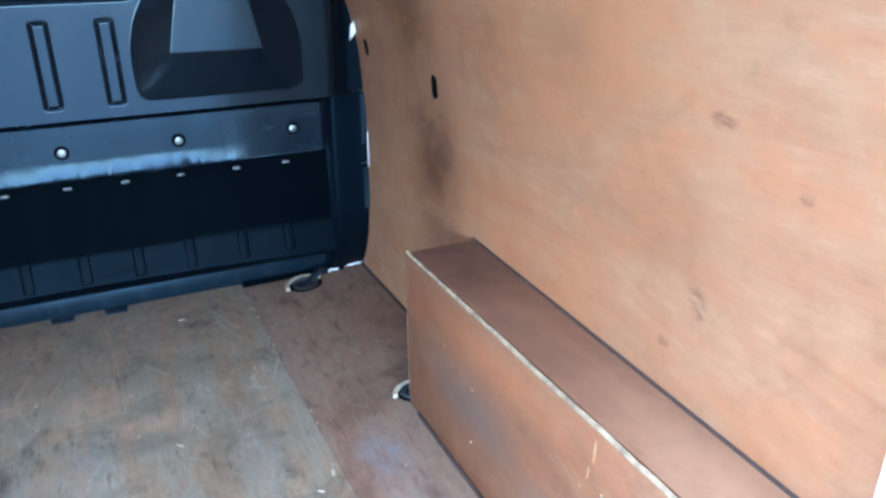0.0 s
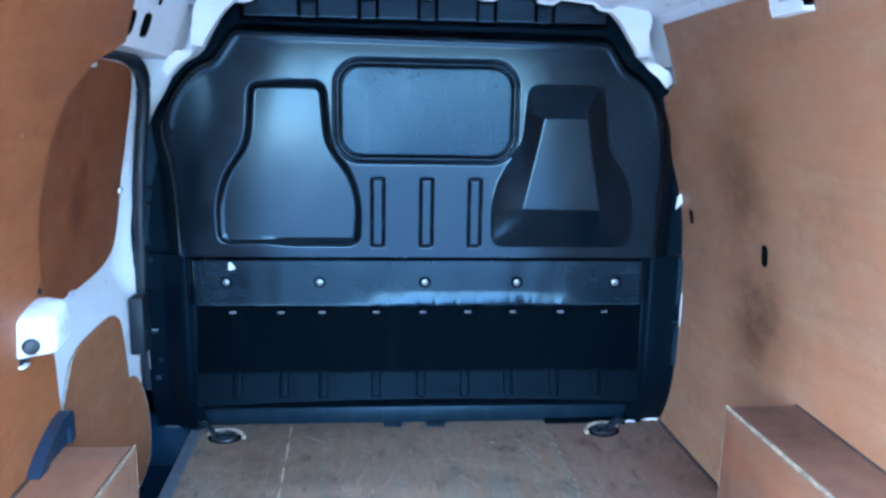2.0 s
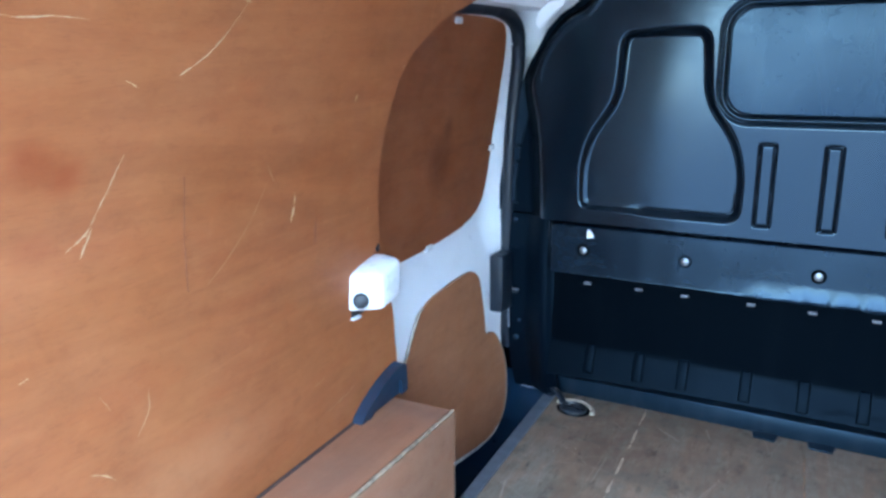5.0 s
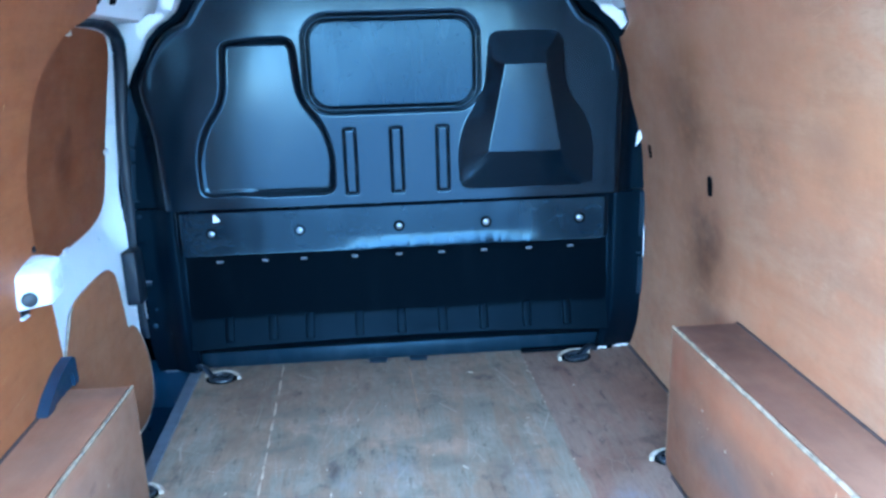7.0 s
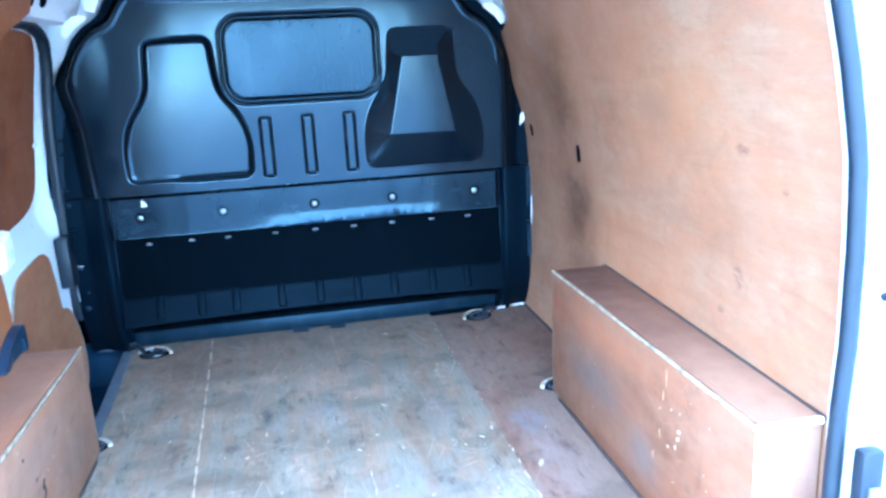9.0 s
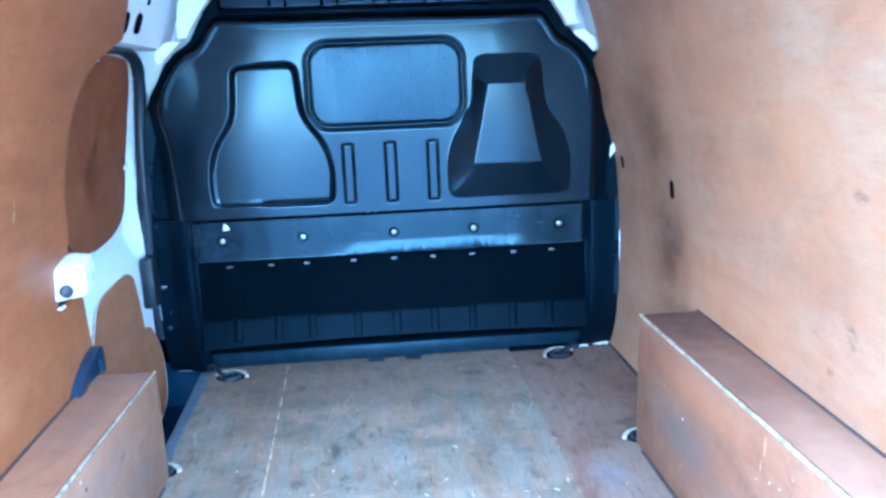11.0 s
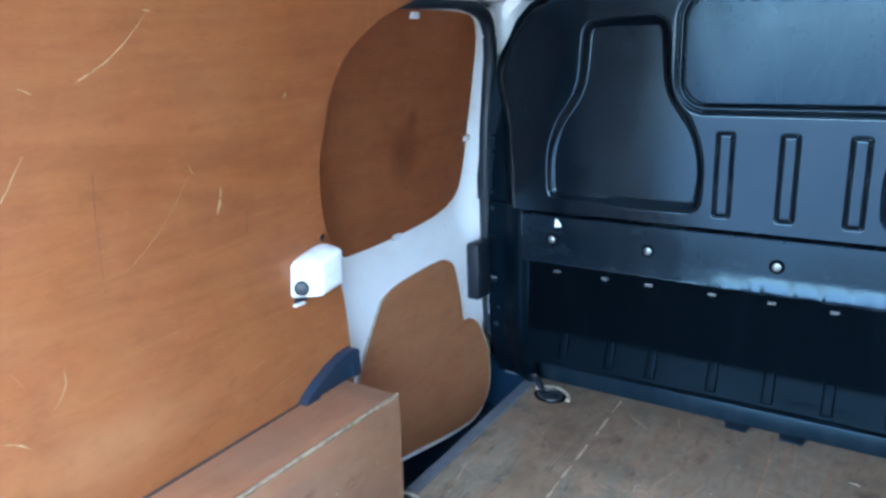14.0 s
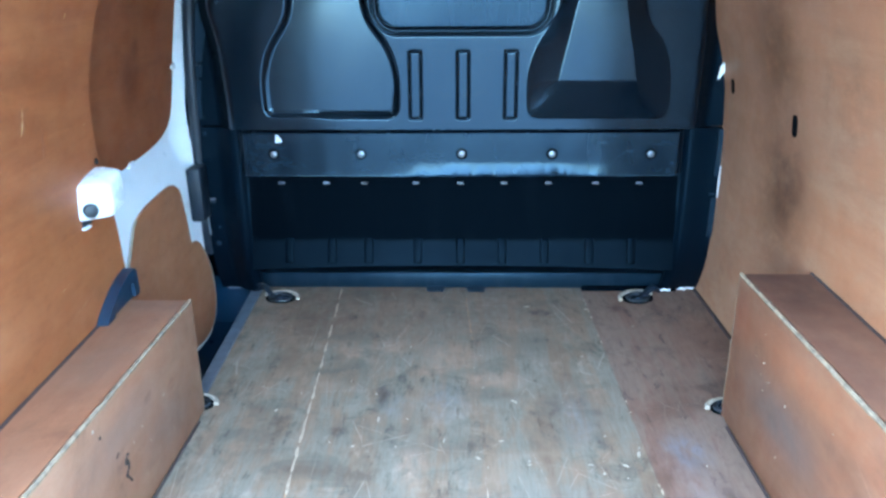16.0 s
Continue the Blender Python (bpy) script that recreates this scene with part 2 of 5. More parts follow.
# tint and the bluish bases put reflected blue sky into the black colour.
def black_panel(name, color, rough, wave=0.25, scuff=0.35, big=3.2, specular=0.6, pale=(0.05, 0.06, 0.075), tint=(0.46, 0.71, 1.0)):
    k = Nodes(name)
    streak = k.noise(2.2, k.scaled((9.0, 9.0, 1.5)), 3, 0.55, 0.6)
    smear = k.ramp(streak, 0.45, 0.85)
    dust = k.math("MULTIPLY", k.ramp(k.noise(26.0, None, 5, 0.7), 0.5, 0.8), 0.35)
    tone = k.mix(k.math("MULTIPLY", k.math("ADD", smear, dust), scuff), color, pale)
    wipe = k.math("MULTIPLY", k.ramp(k.noise(3.0, k.scaled((2.2, 1.0, 11.0), (0, 0.35, 0)), 6, 0.68, 0.4), 0.50, 0.72), k.ramp(k.noise(4.0, None, 2), 0.42, 0.6))
    fine = k.ramp(k.noise(70.0, None, 4, 0.7), 0.45, 0.7)
    tone = k.mix(k.math("MULTIPLY", k.math("ADD", wipe, k.math("MULTIPLY", fine, 0.3)), 0.5 * scuff), tone, pale)
    gloss = k.ramp(k.noise(5.0, k.scaled((1.6, 1.6, 0.7)), 4, 0.55, 0.5), 0.25, 0.75, rough - 0.03, rough + 0.04)
    gloss = k.math("ADD", gloss, k.math("MULTIPLY", k.math("ADD", wipe, k.math("MULTIPLY", fine, 0.4)), 0.55 * rough))
    return k.done(tone, gloss, bump=k.noise(big, k.scaled((1.0, 1.0, 0.7)), 1, 0.4, 0.0), strength=wave, depth=0.03, specular=specular, tint=tint)


def plain(name, color, rough, metal=0.0, grain=30.0, vary=0.25):
    k = Nodes(name)
    tone = k.mix(k.ramp(k.noise(grain, None, 4), 0.3, 0.75), color, tuple(c * (1 - vary) for c in color))
    return k.done(tone, k.ramp(k.noise(grain * 0.7), 0.3, 0.7, max(0.02, rough - 0.08), rough + 0.08), metal, bump=k.noise(grain * 3), strength=0.1, depth=0.001)


PLY_RIGHT = plywood("plywood lining", (0.435, 0.260, 0.154), (0.355, 0.186, 0.100), (0.280, 0.128, 0.065),
    # First two: rubbed dirt plus light falloff toward the bulkhead, put into the colour.
    stains_and_shade=[((0.74, 1.75, 0.70), (0.3, 0.55, 0.9), 0.9, (0.235, 0.112, 0.060)), ((0.74, 2.05, 0.5), (0.3, 0.35, 0.9), 0.7, (0.21, 0.108, 0.062)), ((0.7, 1.4, 1.0), (0.3, 0.5, 0.2), 0.55, (0.36, 0.165, 0.085)),
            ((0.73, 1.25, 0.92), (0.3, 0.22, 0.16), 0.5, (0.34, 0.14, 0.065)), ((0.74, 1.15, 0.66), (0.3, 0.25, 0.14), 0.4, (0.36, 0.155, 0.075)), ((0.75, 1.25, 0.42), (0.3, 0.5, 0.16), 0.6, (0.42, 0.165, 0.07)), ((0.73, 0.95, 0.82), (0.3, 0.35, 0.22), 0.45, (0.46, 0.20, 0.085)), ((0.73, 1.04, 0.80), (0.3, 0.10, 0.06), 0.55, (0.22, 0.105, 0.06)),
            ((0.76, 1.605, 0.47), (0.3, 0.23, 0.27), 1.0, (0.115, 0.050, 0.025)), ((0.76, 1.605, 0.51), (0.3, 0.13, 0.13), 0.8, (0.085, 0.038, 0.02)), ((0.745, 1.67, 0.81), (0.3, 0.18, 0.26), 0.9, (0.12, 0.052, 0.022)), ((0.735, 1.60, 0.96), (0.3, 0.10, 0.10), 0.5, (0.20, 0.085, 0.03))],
    knots=[((0.728, 0.715, 0.752), (0.3, 0.022, 0.012)), ((0.744, 0.736, 0.504), (0.3, 0.02, 0.03)), ((0.73, 0.590, 0.696), (0.3, 0.010, 0.008)), ((0.744, 0.786, 0.428), (0.3, 0.013, 0.014))], dirt=0.45, scratch=0.15, blotch=0.85)
# Same plywood as the right lining; its dimmer lighting is put into the colour.
PLY_LEFT = plywood("plywood lining worn, light in colour", (0.37, 0.143, 0.049), (0.305, 0.106, 0.035), (0.225, 0.072, 0.023),
    stains_and_shade=[((-0.72, 0.650, 0.868), (0.3, 0.050, 0.045), 1.0, (0.22, 0.052, 0.015)), ((-0.72, 0.688, 0.853), (0.3, 0.045, 0.038), 1.0, (0.23, 0.056, 0.016)), ((-0.74, 0.651, 0.775), (0.3, 0.04, 0.03), 0.6, (0.26, 0.07, 0.025)), ((-0.76, 0.85, 0.40), (0.3, 0.25, 0.10), 0.35, (0.44, 0.22, 0.10))], dirt=0.2, scratch=0.12)
PLY_DOOR = plywood("plywood door lining", (0.30, 0.105, 0.038), (0.245, 0.080, 0.028), (0.18, 0.056, 0.019),
    stains_and_shade=[((-0.834, 1.752, 0.730), (0.3, 0.085, 0.105), 1.0, (0.115, 0.028, 0.008)), ((-0.823, 1.775, 0.808), (0.3, 0.04, 0.045), 1.0, (0.12, 0.030, 0.009))], dirt=0.25, scratch=0.05)
PLY_DOOR_LOW = plywood("plywood door lining low", (0.40, 0.19, 0.09), (0.33, 0.145, 0.066), (0.25, 0.10, 0.045), dirt=0.3, scratch=0.1)
PLY_BOX = plywood("plywood box side", (0.27, 0.145, 0.084), (0.225, 0.102, 0.052), (0.17, 0.069, 0.035), stretch=(7, 1.6, 7), dirt=0.7, scratch=0.2, blotch=0.6,
    stains_and_shade=[((0.6, 1.12, 0.16), (0.1, 0.28, 0.10), 0.9, (0.13, 0.095, 0.08)), ((0.6, 0.85, 0.10), (0.1, 0.12, 0.09), 0.7, (0.16, 0.12, 0.10)), ((0.6, 1.05, 0.29), (0.1, 0.35, 0.06), 0.6, (0.36, 0.125, 0.05)), ((0.6, 1.35, 0.28), (0.1, 0.08, 0.1), 0.6, (0.30, 0.09, 0.04))],
    knots=[((0.6, 0.83, 0.2), (0.1, 0.012, 0.015)), ((0.6, 1.25, 0.1), (0.1, 0.012, 0.015))])
PLY_BOX_TOP = plywood("plywood box top", (0.23, 0.125, 0.075), (0.175, 0.085, 0.05), (0.12, 0.053, 0.032), rough=0.45, dirt=0.7, scratch=0.08,
    # Paler toward the rear end, darker toward the front end.
    stains_and_shade=[((0.69, 0.55, 0.36), (0.2, 0.50, 0.2), 0.85, (0.31, 0.175, 0.105)), ((0.69, 1.30, 0.36), (0.2, 0.30, 0.2), 1.0, (0.065, 0.032, 0.024)), ((0.64, 0.95, 0.36), (0.08, 0.25, 0.2), 0.6, (0.12, 0.06, 0.042))])
PLY_BOX_LEFT = plywood("plywood box side tan", (0.37, 0.215, 0.13), (0.30, 0.152, 0.084), (0.225, 0.103, 0.055), stretch=(7, 1.6, 7), dirt=0.7, scratch=0.2, blotch=0.5,
    stains_and_shade=[((-0.6, 1.0, 0.2), (0.1, 0.3, 0.08), 0.5, (0.24, 0.17, 0.13)), ((-0.6, 1.2, 0.1), (0.1, 0.2, 0.1), 0.6, (0.19, 0.13, 0.10))],
    knots=[((-0.6, 0.985, 0.120), (0.1, 0.030, 0.050)), ((-0.6, 0.985, 0.155), (0.1, 0.025, 0.018)), ((-0.6, 1.25, 0.16), (0.1, 0.035, 0.022)), ((-0.6, 1.12, 0.2), (0.1, 0.02, 0.012))])
PLY_BOX_PALE = plywood("plywood box top pale", (0.35, 0.188, 0.106), (0.28, 0.130, 0.066), (0.205, 0.085, 0.042), rough=0.45, dirt=0.6, scratch=0.1,
    stains_and_shade=[((-0.66, 1.37, 0.28), (0.2, 0.06, 0.2), 0.8, (0.16, 0.085, 0.055)), ((-0.68, 1.1, 0.28), (0.1, 0.2, 0.2), 0.5, (0.20, 0.13, 0.09))])
PLY_EDGE = plain("plywood raw edge", (0.33, 0.245, 0.155), 0.85, grain=45.0, vary=0.6)
CUT_RIM = plain("cut plywood rim", (0.42, 0.36, 0.275), 0.8, grain=60.0, vary=0.35)
SAWN_EDGE = plain("pale sawn plywood edge", (0.80, 0.74, 0.66), 0.75, grain=60.0, vary=0.2)
WHITE = painted("white body paint", (0.89, 0.905, 0.92), dirt=0.10)
WHITE_PLASTIC = plain("white plastic", (0.74, 0.75, 0.76), 0.32, vary=0.06)
PANEL = black_panel("black moulded panel, sky blue in gloss", (0.0022, 0.0044, 0.0078), 0.15, wave=0.12, scuff=0.08, big=2.6, specular=0.45, pale=(0.03, 0.036, 0.043), tint=(0.54, 0.76, 1.0))
# Shade under the beam is put into this near-black base and weak gloss.
PANEL_LOW = black_panel("black lower panel, shade in colour", (0.0008, 0.0016, 0.0028), 0.48, wave=0.08, scuff=0.18, specular=0.02, pale=(0.007, 0.010, 0.014))
# Lighter copy paints in the light caught by ribs and tilted foot.
PANEL_FOOT = black_panel("black panel foot, caught light in colour", (0.0009, 0.0019, 0.0033), 0.42, wave=0.08, scuff=0.15, specular=0.05, pale=(0.007, 0.010, 0.014))
PANEL_SIDE = black_panel("black flange", (0.0014, 0.0034, 0.0065), 0.42, wave=0.1, scuff=0.12, specular=0.10, pale=(0.008, 0.013, 0.019))
BEAM = black_panel("black painted beam, sky blue in gloss", (0.003, 0.006, 0.011), 0.22, wave=0.3, scuff=0.05, big=6.0, specular=0.36, pale=(0.03, 0.038, 0.05), tint=(0.52, 0.76, 1.0))
GLAZED = black_panel("glossy black window blank", (0.002, 0.005, 0.010), 0.18, wave=0.2, scuff=0.14, big=3.6, specular=0.34, pale=(0.035, 0.043, 0.052), tint=(0.43, 0.67, 1.0))
# Bluer and lighter than the panels: reflected sky is put into the colour.
SILL = black_panel("dark sill, lit blue in colour", (0.0045, 0.0095, 0.016), 0.36, wave=0.15, scuff=0.2, specular=0.2)
FLANGE_STEEL = black_panel("dark blue-grey body steel", (0.007, 0.013, 0.021), 0.36, wave=0.1, scuff=0.3, specular=0.25)
RUBBER = plain("black rubber", (0.006, 0.011, 0.020), 0.5)
BLACK_PLASTIC = plain("black plastic", (0.018, 0.02, 0.024), 0.4)
GREY_PLASTIC = plain("blue grey plastic", (0.016, 0.032, 0.058), 0.38, vary=0.2)
# Blue base paints in the sky that the black step reflects.
STEP_PLASTIC = black_panel("black step plastic, sky blue painted in", (0.007, 0.020, 0.042), 0.3, wave=0.1, scuff=0.1, specular=0.45)
STEEL = plain("zinc plated steel", (0.27, 0.29, 0.31), 0.34, 0.85)
CLIP_STEEL = plain("dull grey clip", (0.16, 0.17, 0.19), 0.45, 0.3)
STRIP_GREY = plain("dull blue-grey strip", (0.15, 0.175, 0.21), 0.42, 0.2)
BOSS = plain("dark blue-grey plastic", (0.022, 0.030, 0.042), 0.3, vary=0.3)
DARK_CUP = black_panel("black recess", (0.002, 0.003, 0.004), 0.7, wave=0.02, scuff=0.0, specular=0.03)
DARK_GAP = plain("dark joint", (0.062, 0.042, 0.037), 0.8)
TRIM_STRIP = plain("grey metal strip", (0.32, 0.34, 0.37), 0.4, 0.3)


def floor_material(name, brown, film, worn, wear, stains_and_shade=()):
    k = Nodes(name)
    mottle = k.noise(8.0, k.scaled((1.25, 1.0, 1.0)), 8, 0.72, 0.5)
    drag = k.noise(2.0, k.scaled((8.0, 0.7, 1.0)), 6, 0.66, 0.5)
    blend = k.math("ADD", k.math("MULTIPLY", mottle, 0.42), k.math("MULTIPLY", drag, 0.58))
    color = k.mix(k.ramp(blend, 0.43, 0.55), brown, film)
    grain = k.noise(1.0, k.scaled((150, 16, 1)), 4, 0.65, 0.3)
    color = k.mix(k.math("MULTIPLY", k.ramp(grain, 0.42, 0.7), 0.4), color, tuple(0.6 * c for c in brown))
    dark = k.ramp(k.noise(7.0, k.scaled((1.5, 0.9, 1.0)), 8, 0.74, 0.4), 0.53, 0.68)
    color = k.mix(k.math("MULTIPLY", dark, 0.75), color, tuple(0.30 * c for c in film))
    rubbed = k.noise(30.0, k.scaled((1.3, 0.6, 1.0)), 7, 0.72, 0.2)
    zone = k.ramp(k.noise(3.4, None, 3, 0.5, 0.4), 0.47, 0.62)
    color = k.mix(k.math("MULTIPLY", k.math("MULTIPLY", k.ramp(rubbed, 0.47, 0.66), zone), wear), color, worn)
    grit = k.noise(40.0, k.scaled((1.6, 0.5, 1.0)), 6, 0.72)
    color = k.mix(k.math("MULTIPLY", k.ramp(grit, 0.5, 0.7), 0.28), color, tuple(0.5 * c for c in brown))
    color = k.mix(k.math("MULTIPLY", k.ramp(grit, 0.44, 0.26), 0.2), color, worn)
    for centre, radii, amount, tone in stains_and_shade:
        color = k.mix(k.math("MULTIPLY", k.math("MULTIPLY", k.ramp(k.spot(centre, tuple(1.3 * r for r in radii)), 0.0, 1.0), k.ramp(rubbed, 0.30, 0.66)), amount), color, tone)
    smudge = k.noise(5.5, k.scaled((1.0, 1.5, 1.0), (0, 0, 0.2)), 5, 0.62, 0.7)
    color = k.mix(k.math("MULTIPLY", k.ramp(smudge, 0.53, 0.68), 0.35 * wear), color, worn)
    color = k.mix(k.math("MULTIPLY", k.ramp(smudge, 0.46, 0.34), 0.55), color, tuple(0.55 * c for c in film))
    tea = k.noise(3.1, k.scaled((1.2, 0.8, 1.0), (0, 0, 0.7)), 6, 0.66, 0.8)
    color = k.mix(k.math("MULTIPLY", k.ramp(tea, 0.50, 0.66), 0.45), color, (0.5 * brown[0], 0.46 * brown[1], 0.44 * brown[2]))
    flaw = k.ramp(k.noise(16.0, k.scaled((2.2, 0.55, 1.0), (0, 0, 0.08)), 7, 0.75, 0.3), 0.57, 0.66)
    color = k.mix(k.math("MULTIPLY", flaw, 0.55), color, tuple(0.28 * c for c in brown))
    blot = k.math("MULTIPLY", k.ramp(k.cells(7.0, k.scaled((1.0, 0.7, 1.0), (0, 0, 0.4))), 0.06, 0.20, 1.0, 0.0), k.ramp(k.noise(4.3, None, 3), 0.5, 0.62))
    color = k.mix(k.math("MULTIPLY", k.math("MULTIPLY", blot, k.ramp(grit, 0.35, 0.6)), 0.6), color, tuple(0.3 * c for c in brown))
    line = k.ramp(k.cells(2.6, k.scaled((1.0, 2.4, 1.0), (0, 0, 0.3)), "DISTANCE_TO_EDGE"), 0.0, 0.005, 1.0, 0.0)
    line2 = k.ramp(k.cells(3.4, k.scaled((3.0, 0.8, 1.0), (0, 0, -0.5)), "DISTANCE_TO_EDGE"), 0.0, 0.006, 1.0, 0.0)
    marks = k.math("MULTIPLY", k.math("MAXIMUM", line, line2), k.ramp(k.noise(7.5, None, 3), 0.47, 0.58))
    color = k.mix(k.math("MULTIPLY", marks, 0.75 * wear + 0.03), color, (0.50, 0.42, 0.33))
    speck = k.math("MULTIPLY", k.ramp(k.cells(38.0), 0.05, 0.1, 1.0, 0.0), k.ramp(k.noise(6.0, None, 2), 0.55, 0.62))
    color = k.mix(k.math("MULTIPLY", speck, 0.3), color, (0.5, 0.42, 0.34))
    return k.done(color, k.ramp(mottle, 0.3, 0.7, 0.44, 0.68), bump=k.math("ADD", grain, rubbed), strength=0.25, depth=0.001, specular=0.22)


def patches(spots, amount, tone):
    """Spots of one colour: each spot is (x, y, half width, half length)."""
    return [((x, y, 0), (w, l, 0.3), amount, tone) for x, y, w, l in spots]


FLOOR_MAIN = floor_material("worn grey film faced floor", (0.228, 0.158, 0.103), (0.218, 0.188, 0.142), (0.38, 0.315, 0.235), 0.45,
    # First row: broad darker brown toward the bulkhead.
    stains_and_shade=patches([(-0.1, 2.05, 0.8, 0.40), (-0.45, 1.9, 0.22, 0.2)], 0.7, (0.15, 0.092, 0.062))
    + patches([(-0.03, 1.68, 0.11, 0.09), (-0.18, 1.73, 0.08, 0.05), (-0.29, 1.69, 0.07, 0.06), (0.08, 1.555, 0.11, 0.05), (-0.106, 1.19, 0.04, 0.10), (-0.07, 1.60, 0.05, 0.05)], 0.65, (0.37, 0.245, 0.165))
    # Grey scuffed film, with reflected sky put into its tone.
    + patches([(-0.038, 1.445, 0.08, 0.12), (0.269, 1.387, 0.07, 0.16), (-0.159, 1.423, 0.05, 0.07), (0.16, 0.95, 0.25, 0.2)], 0.5, (0.225, 0.217, 0.205))
    + patches([(-0.289, 1.588, 0.09, 0.09), (0.056, 1.485, 0.09, 0.06), (-0.26, 1.33, 0.10, 0.07), (-0.05, 1.27, 0.2, 0.06), (0.2, 1.30, 0.10, 0.07), (0.20, 1.75, 0.12, 0.10)], 0.55, (0.105, 0.088, 0.066))
    + patches([(-0.193, 1.474, 0.035, 0.09), (-0.278, 1.311, 0.025, 0.025), (0.237, 1.967, 0.045, 0.035), (0.035, 1.74, 0.012, 0.05)], 0.85, (0.04, 0.032, 0.027)))
FLOOR_RED = floor_material("red brown film faced floor", (0.195, 0.114, 0.078), (0.210, 0.145, 0.106), (0.27, 0.19, 0.155), 0.25,
    # First spot: scuffed film, its blue-grey a sky reflection put into the tone.
    stains_and_shade=[((0.49, 1.25, 0), (0.07, 0.10, 0.2), 0.7, (0.185, 0.175, 0.195)), ((0.48, 1.10, 0), (0.06, 0.10, 0.2), 0.5, (0.28, 0.225, 0.20)), ((0.5, 1.0, 0), (0.1, 0.25, 0.2), 0.5, (0.22, 0.16, 0.135)), ((0.48, 2.0, 0), (0.05, 0.04, 0.2), 0.7, (0.07, 0.034, 0.026))])


def ground_material():
    k = Nodes("grey concrete ground")
    tone = k.mix(k.ramp(k.noise(0.6, None, 6, 0.6), 0.3, 0.7), (0.47, 0.455, 0.43), (0.56, 0.54, 0.51))
    tone = k.mix(k.math("MULTIPLY", k.ramp(k.noise(30.0, None, 4), 0.4, 0.7), 0.4), tone, (0.34, 0.33, 0.31))
    return k.done(tone, 0.85, bump=k.noise(60.0), strength=0.3, depth=0.003)


GROUND = ground_material()


# ---- the van's shape ----
WALL_Z = [-0.2, 0.0, 0.35, 0.5, 0.65, 0.77, 0.9, 1.05, 1.25]
WALL_X = [0.765, 0.765, 0.765, 0.765, 0.755, 0.742, 0.715, 0.675, 0.60]
DOOR_Z = [-0.2, 0.0, 0.2, 0.40, 0.44, 0.52, 0.77, 0.9, 1.05, 1.25]
DOOR_X = [0.805, 0.812, 0.818, 0.816, 0.828, 0.858, 0.83, 0.805, 0.771, 0.71]
FLOOR_END = 2.185


def right_x(y, z):
    lean = 0.022 * float(np.interp(y, [1.5, 2.0], [0, 1])) * float(np.interp(z, [0.68, 0.85, 1.0, 1.15], [0, 1, 0.7, 0]))
    return float(np.interp(z, WALL_Z, WALL_X)) - lean - 0.035 * max(0.0, 1.4 - y) * float(np.interp(z, [0.4, 0.8], [1.0, 0.6]))


def left_x(y, z):
    return -float(np.interp(z, WALL_Z, WALL_X)) + 0.035 * max(0.0, 1.4 - y) * float(np.interp(z, [0.4, 0.8], [1.0, 0.3]))


def door_x(y, z):
    return -float(np.interp(z, DOOR_Z, DOOR_X))


# ---- setting: ground, floor, walls, ceiling ----
bm = bmesh.new()
bmesh.ops.create_grid(bm, x_segments=2, y_segments=2, size=400, matrix=Matrix.Translation((0, 0, -0.58)))
tagged(part("ground", bm, GROUND), "pale concrete ground behind the open van", "ground", kind="structure")

floor = thing("floor", "worn brown film-faced plywood van floor with scratches and grey wear", "floor", kind="structure")


def slab(name, corners, top, mat, label=""):
    part(name, plate_bm(corners, lambda a, b, d: (a, b, top - 0.012 + d), 0.012), mat, floor, label)


slab("floor_board", [(-0.640, 0.40), (-0.320, 0.40), (-0.395, FLOOR_END - 0.004), (-0.675, FLOOR_END - 0.004), (-0.640, 1.46)], 0.0, FLOOR_MAIN)
slab("floor_board", [(-0.3197, 0.40), (0.078, 0.40), (0.012, FLOOR_END - 0.004), (-0.3947, FLOOR_END - 0.004)], 0.0, FLOOR_MAIN)
slab("floor_board", [(0.0784, 0.40), (0.408, 0.40), (0.388, FLOOR_END - 0.004), (0.0124, FLOOR_END - 0.004)], 0.0, FLOOR_MAIN)
slab("floor_board", [(0.409, 0.40), (0.76, 0.40), (0.775, FLOOR_END - 0.015), (0.390, FLOOR_END - 0.015)], -0.003, FLOOR_RED, "red-brown floor board")
part("subfloor", box_bm((-0.66, 0.38, -0.06), (0.80, 2.22, -0.016)), SILL, floor)
part("edge_strip", plate_bm([(-0.659, 1.46), (-0.629, 1.46), (-0.656, 2.13), (-0.690, 2.13)], lambda a, b, d: (a, b, -0.006 + d), 0.010), STRIP_GREY, floor, "grey metal strip along the floor edge")

RAW = plain("torn pale veneer", (0.48, 0.37, 0.26), 0.8, grain=40.0, vary=0.4)
RUST = plain("orange bare veneer", (0.42, 0.24, 0.12), 0.8, grain=40.0, vary=0.4)
rng = random.Random(5)


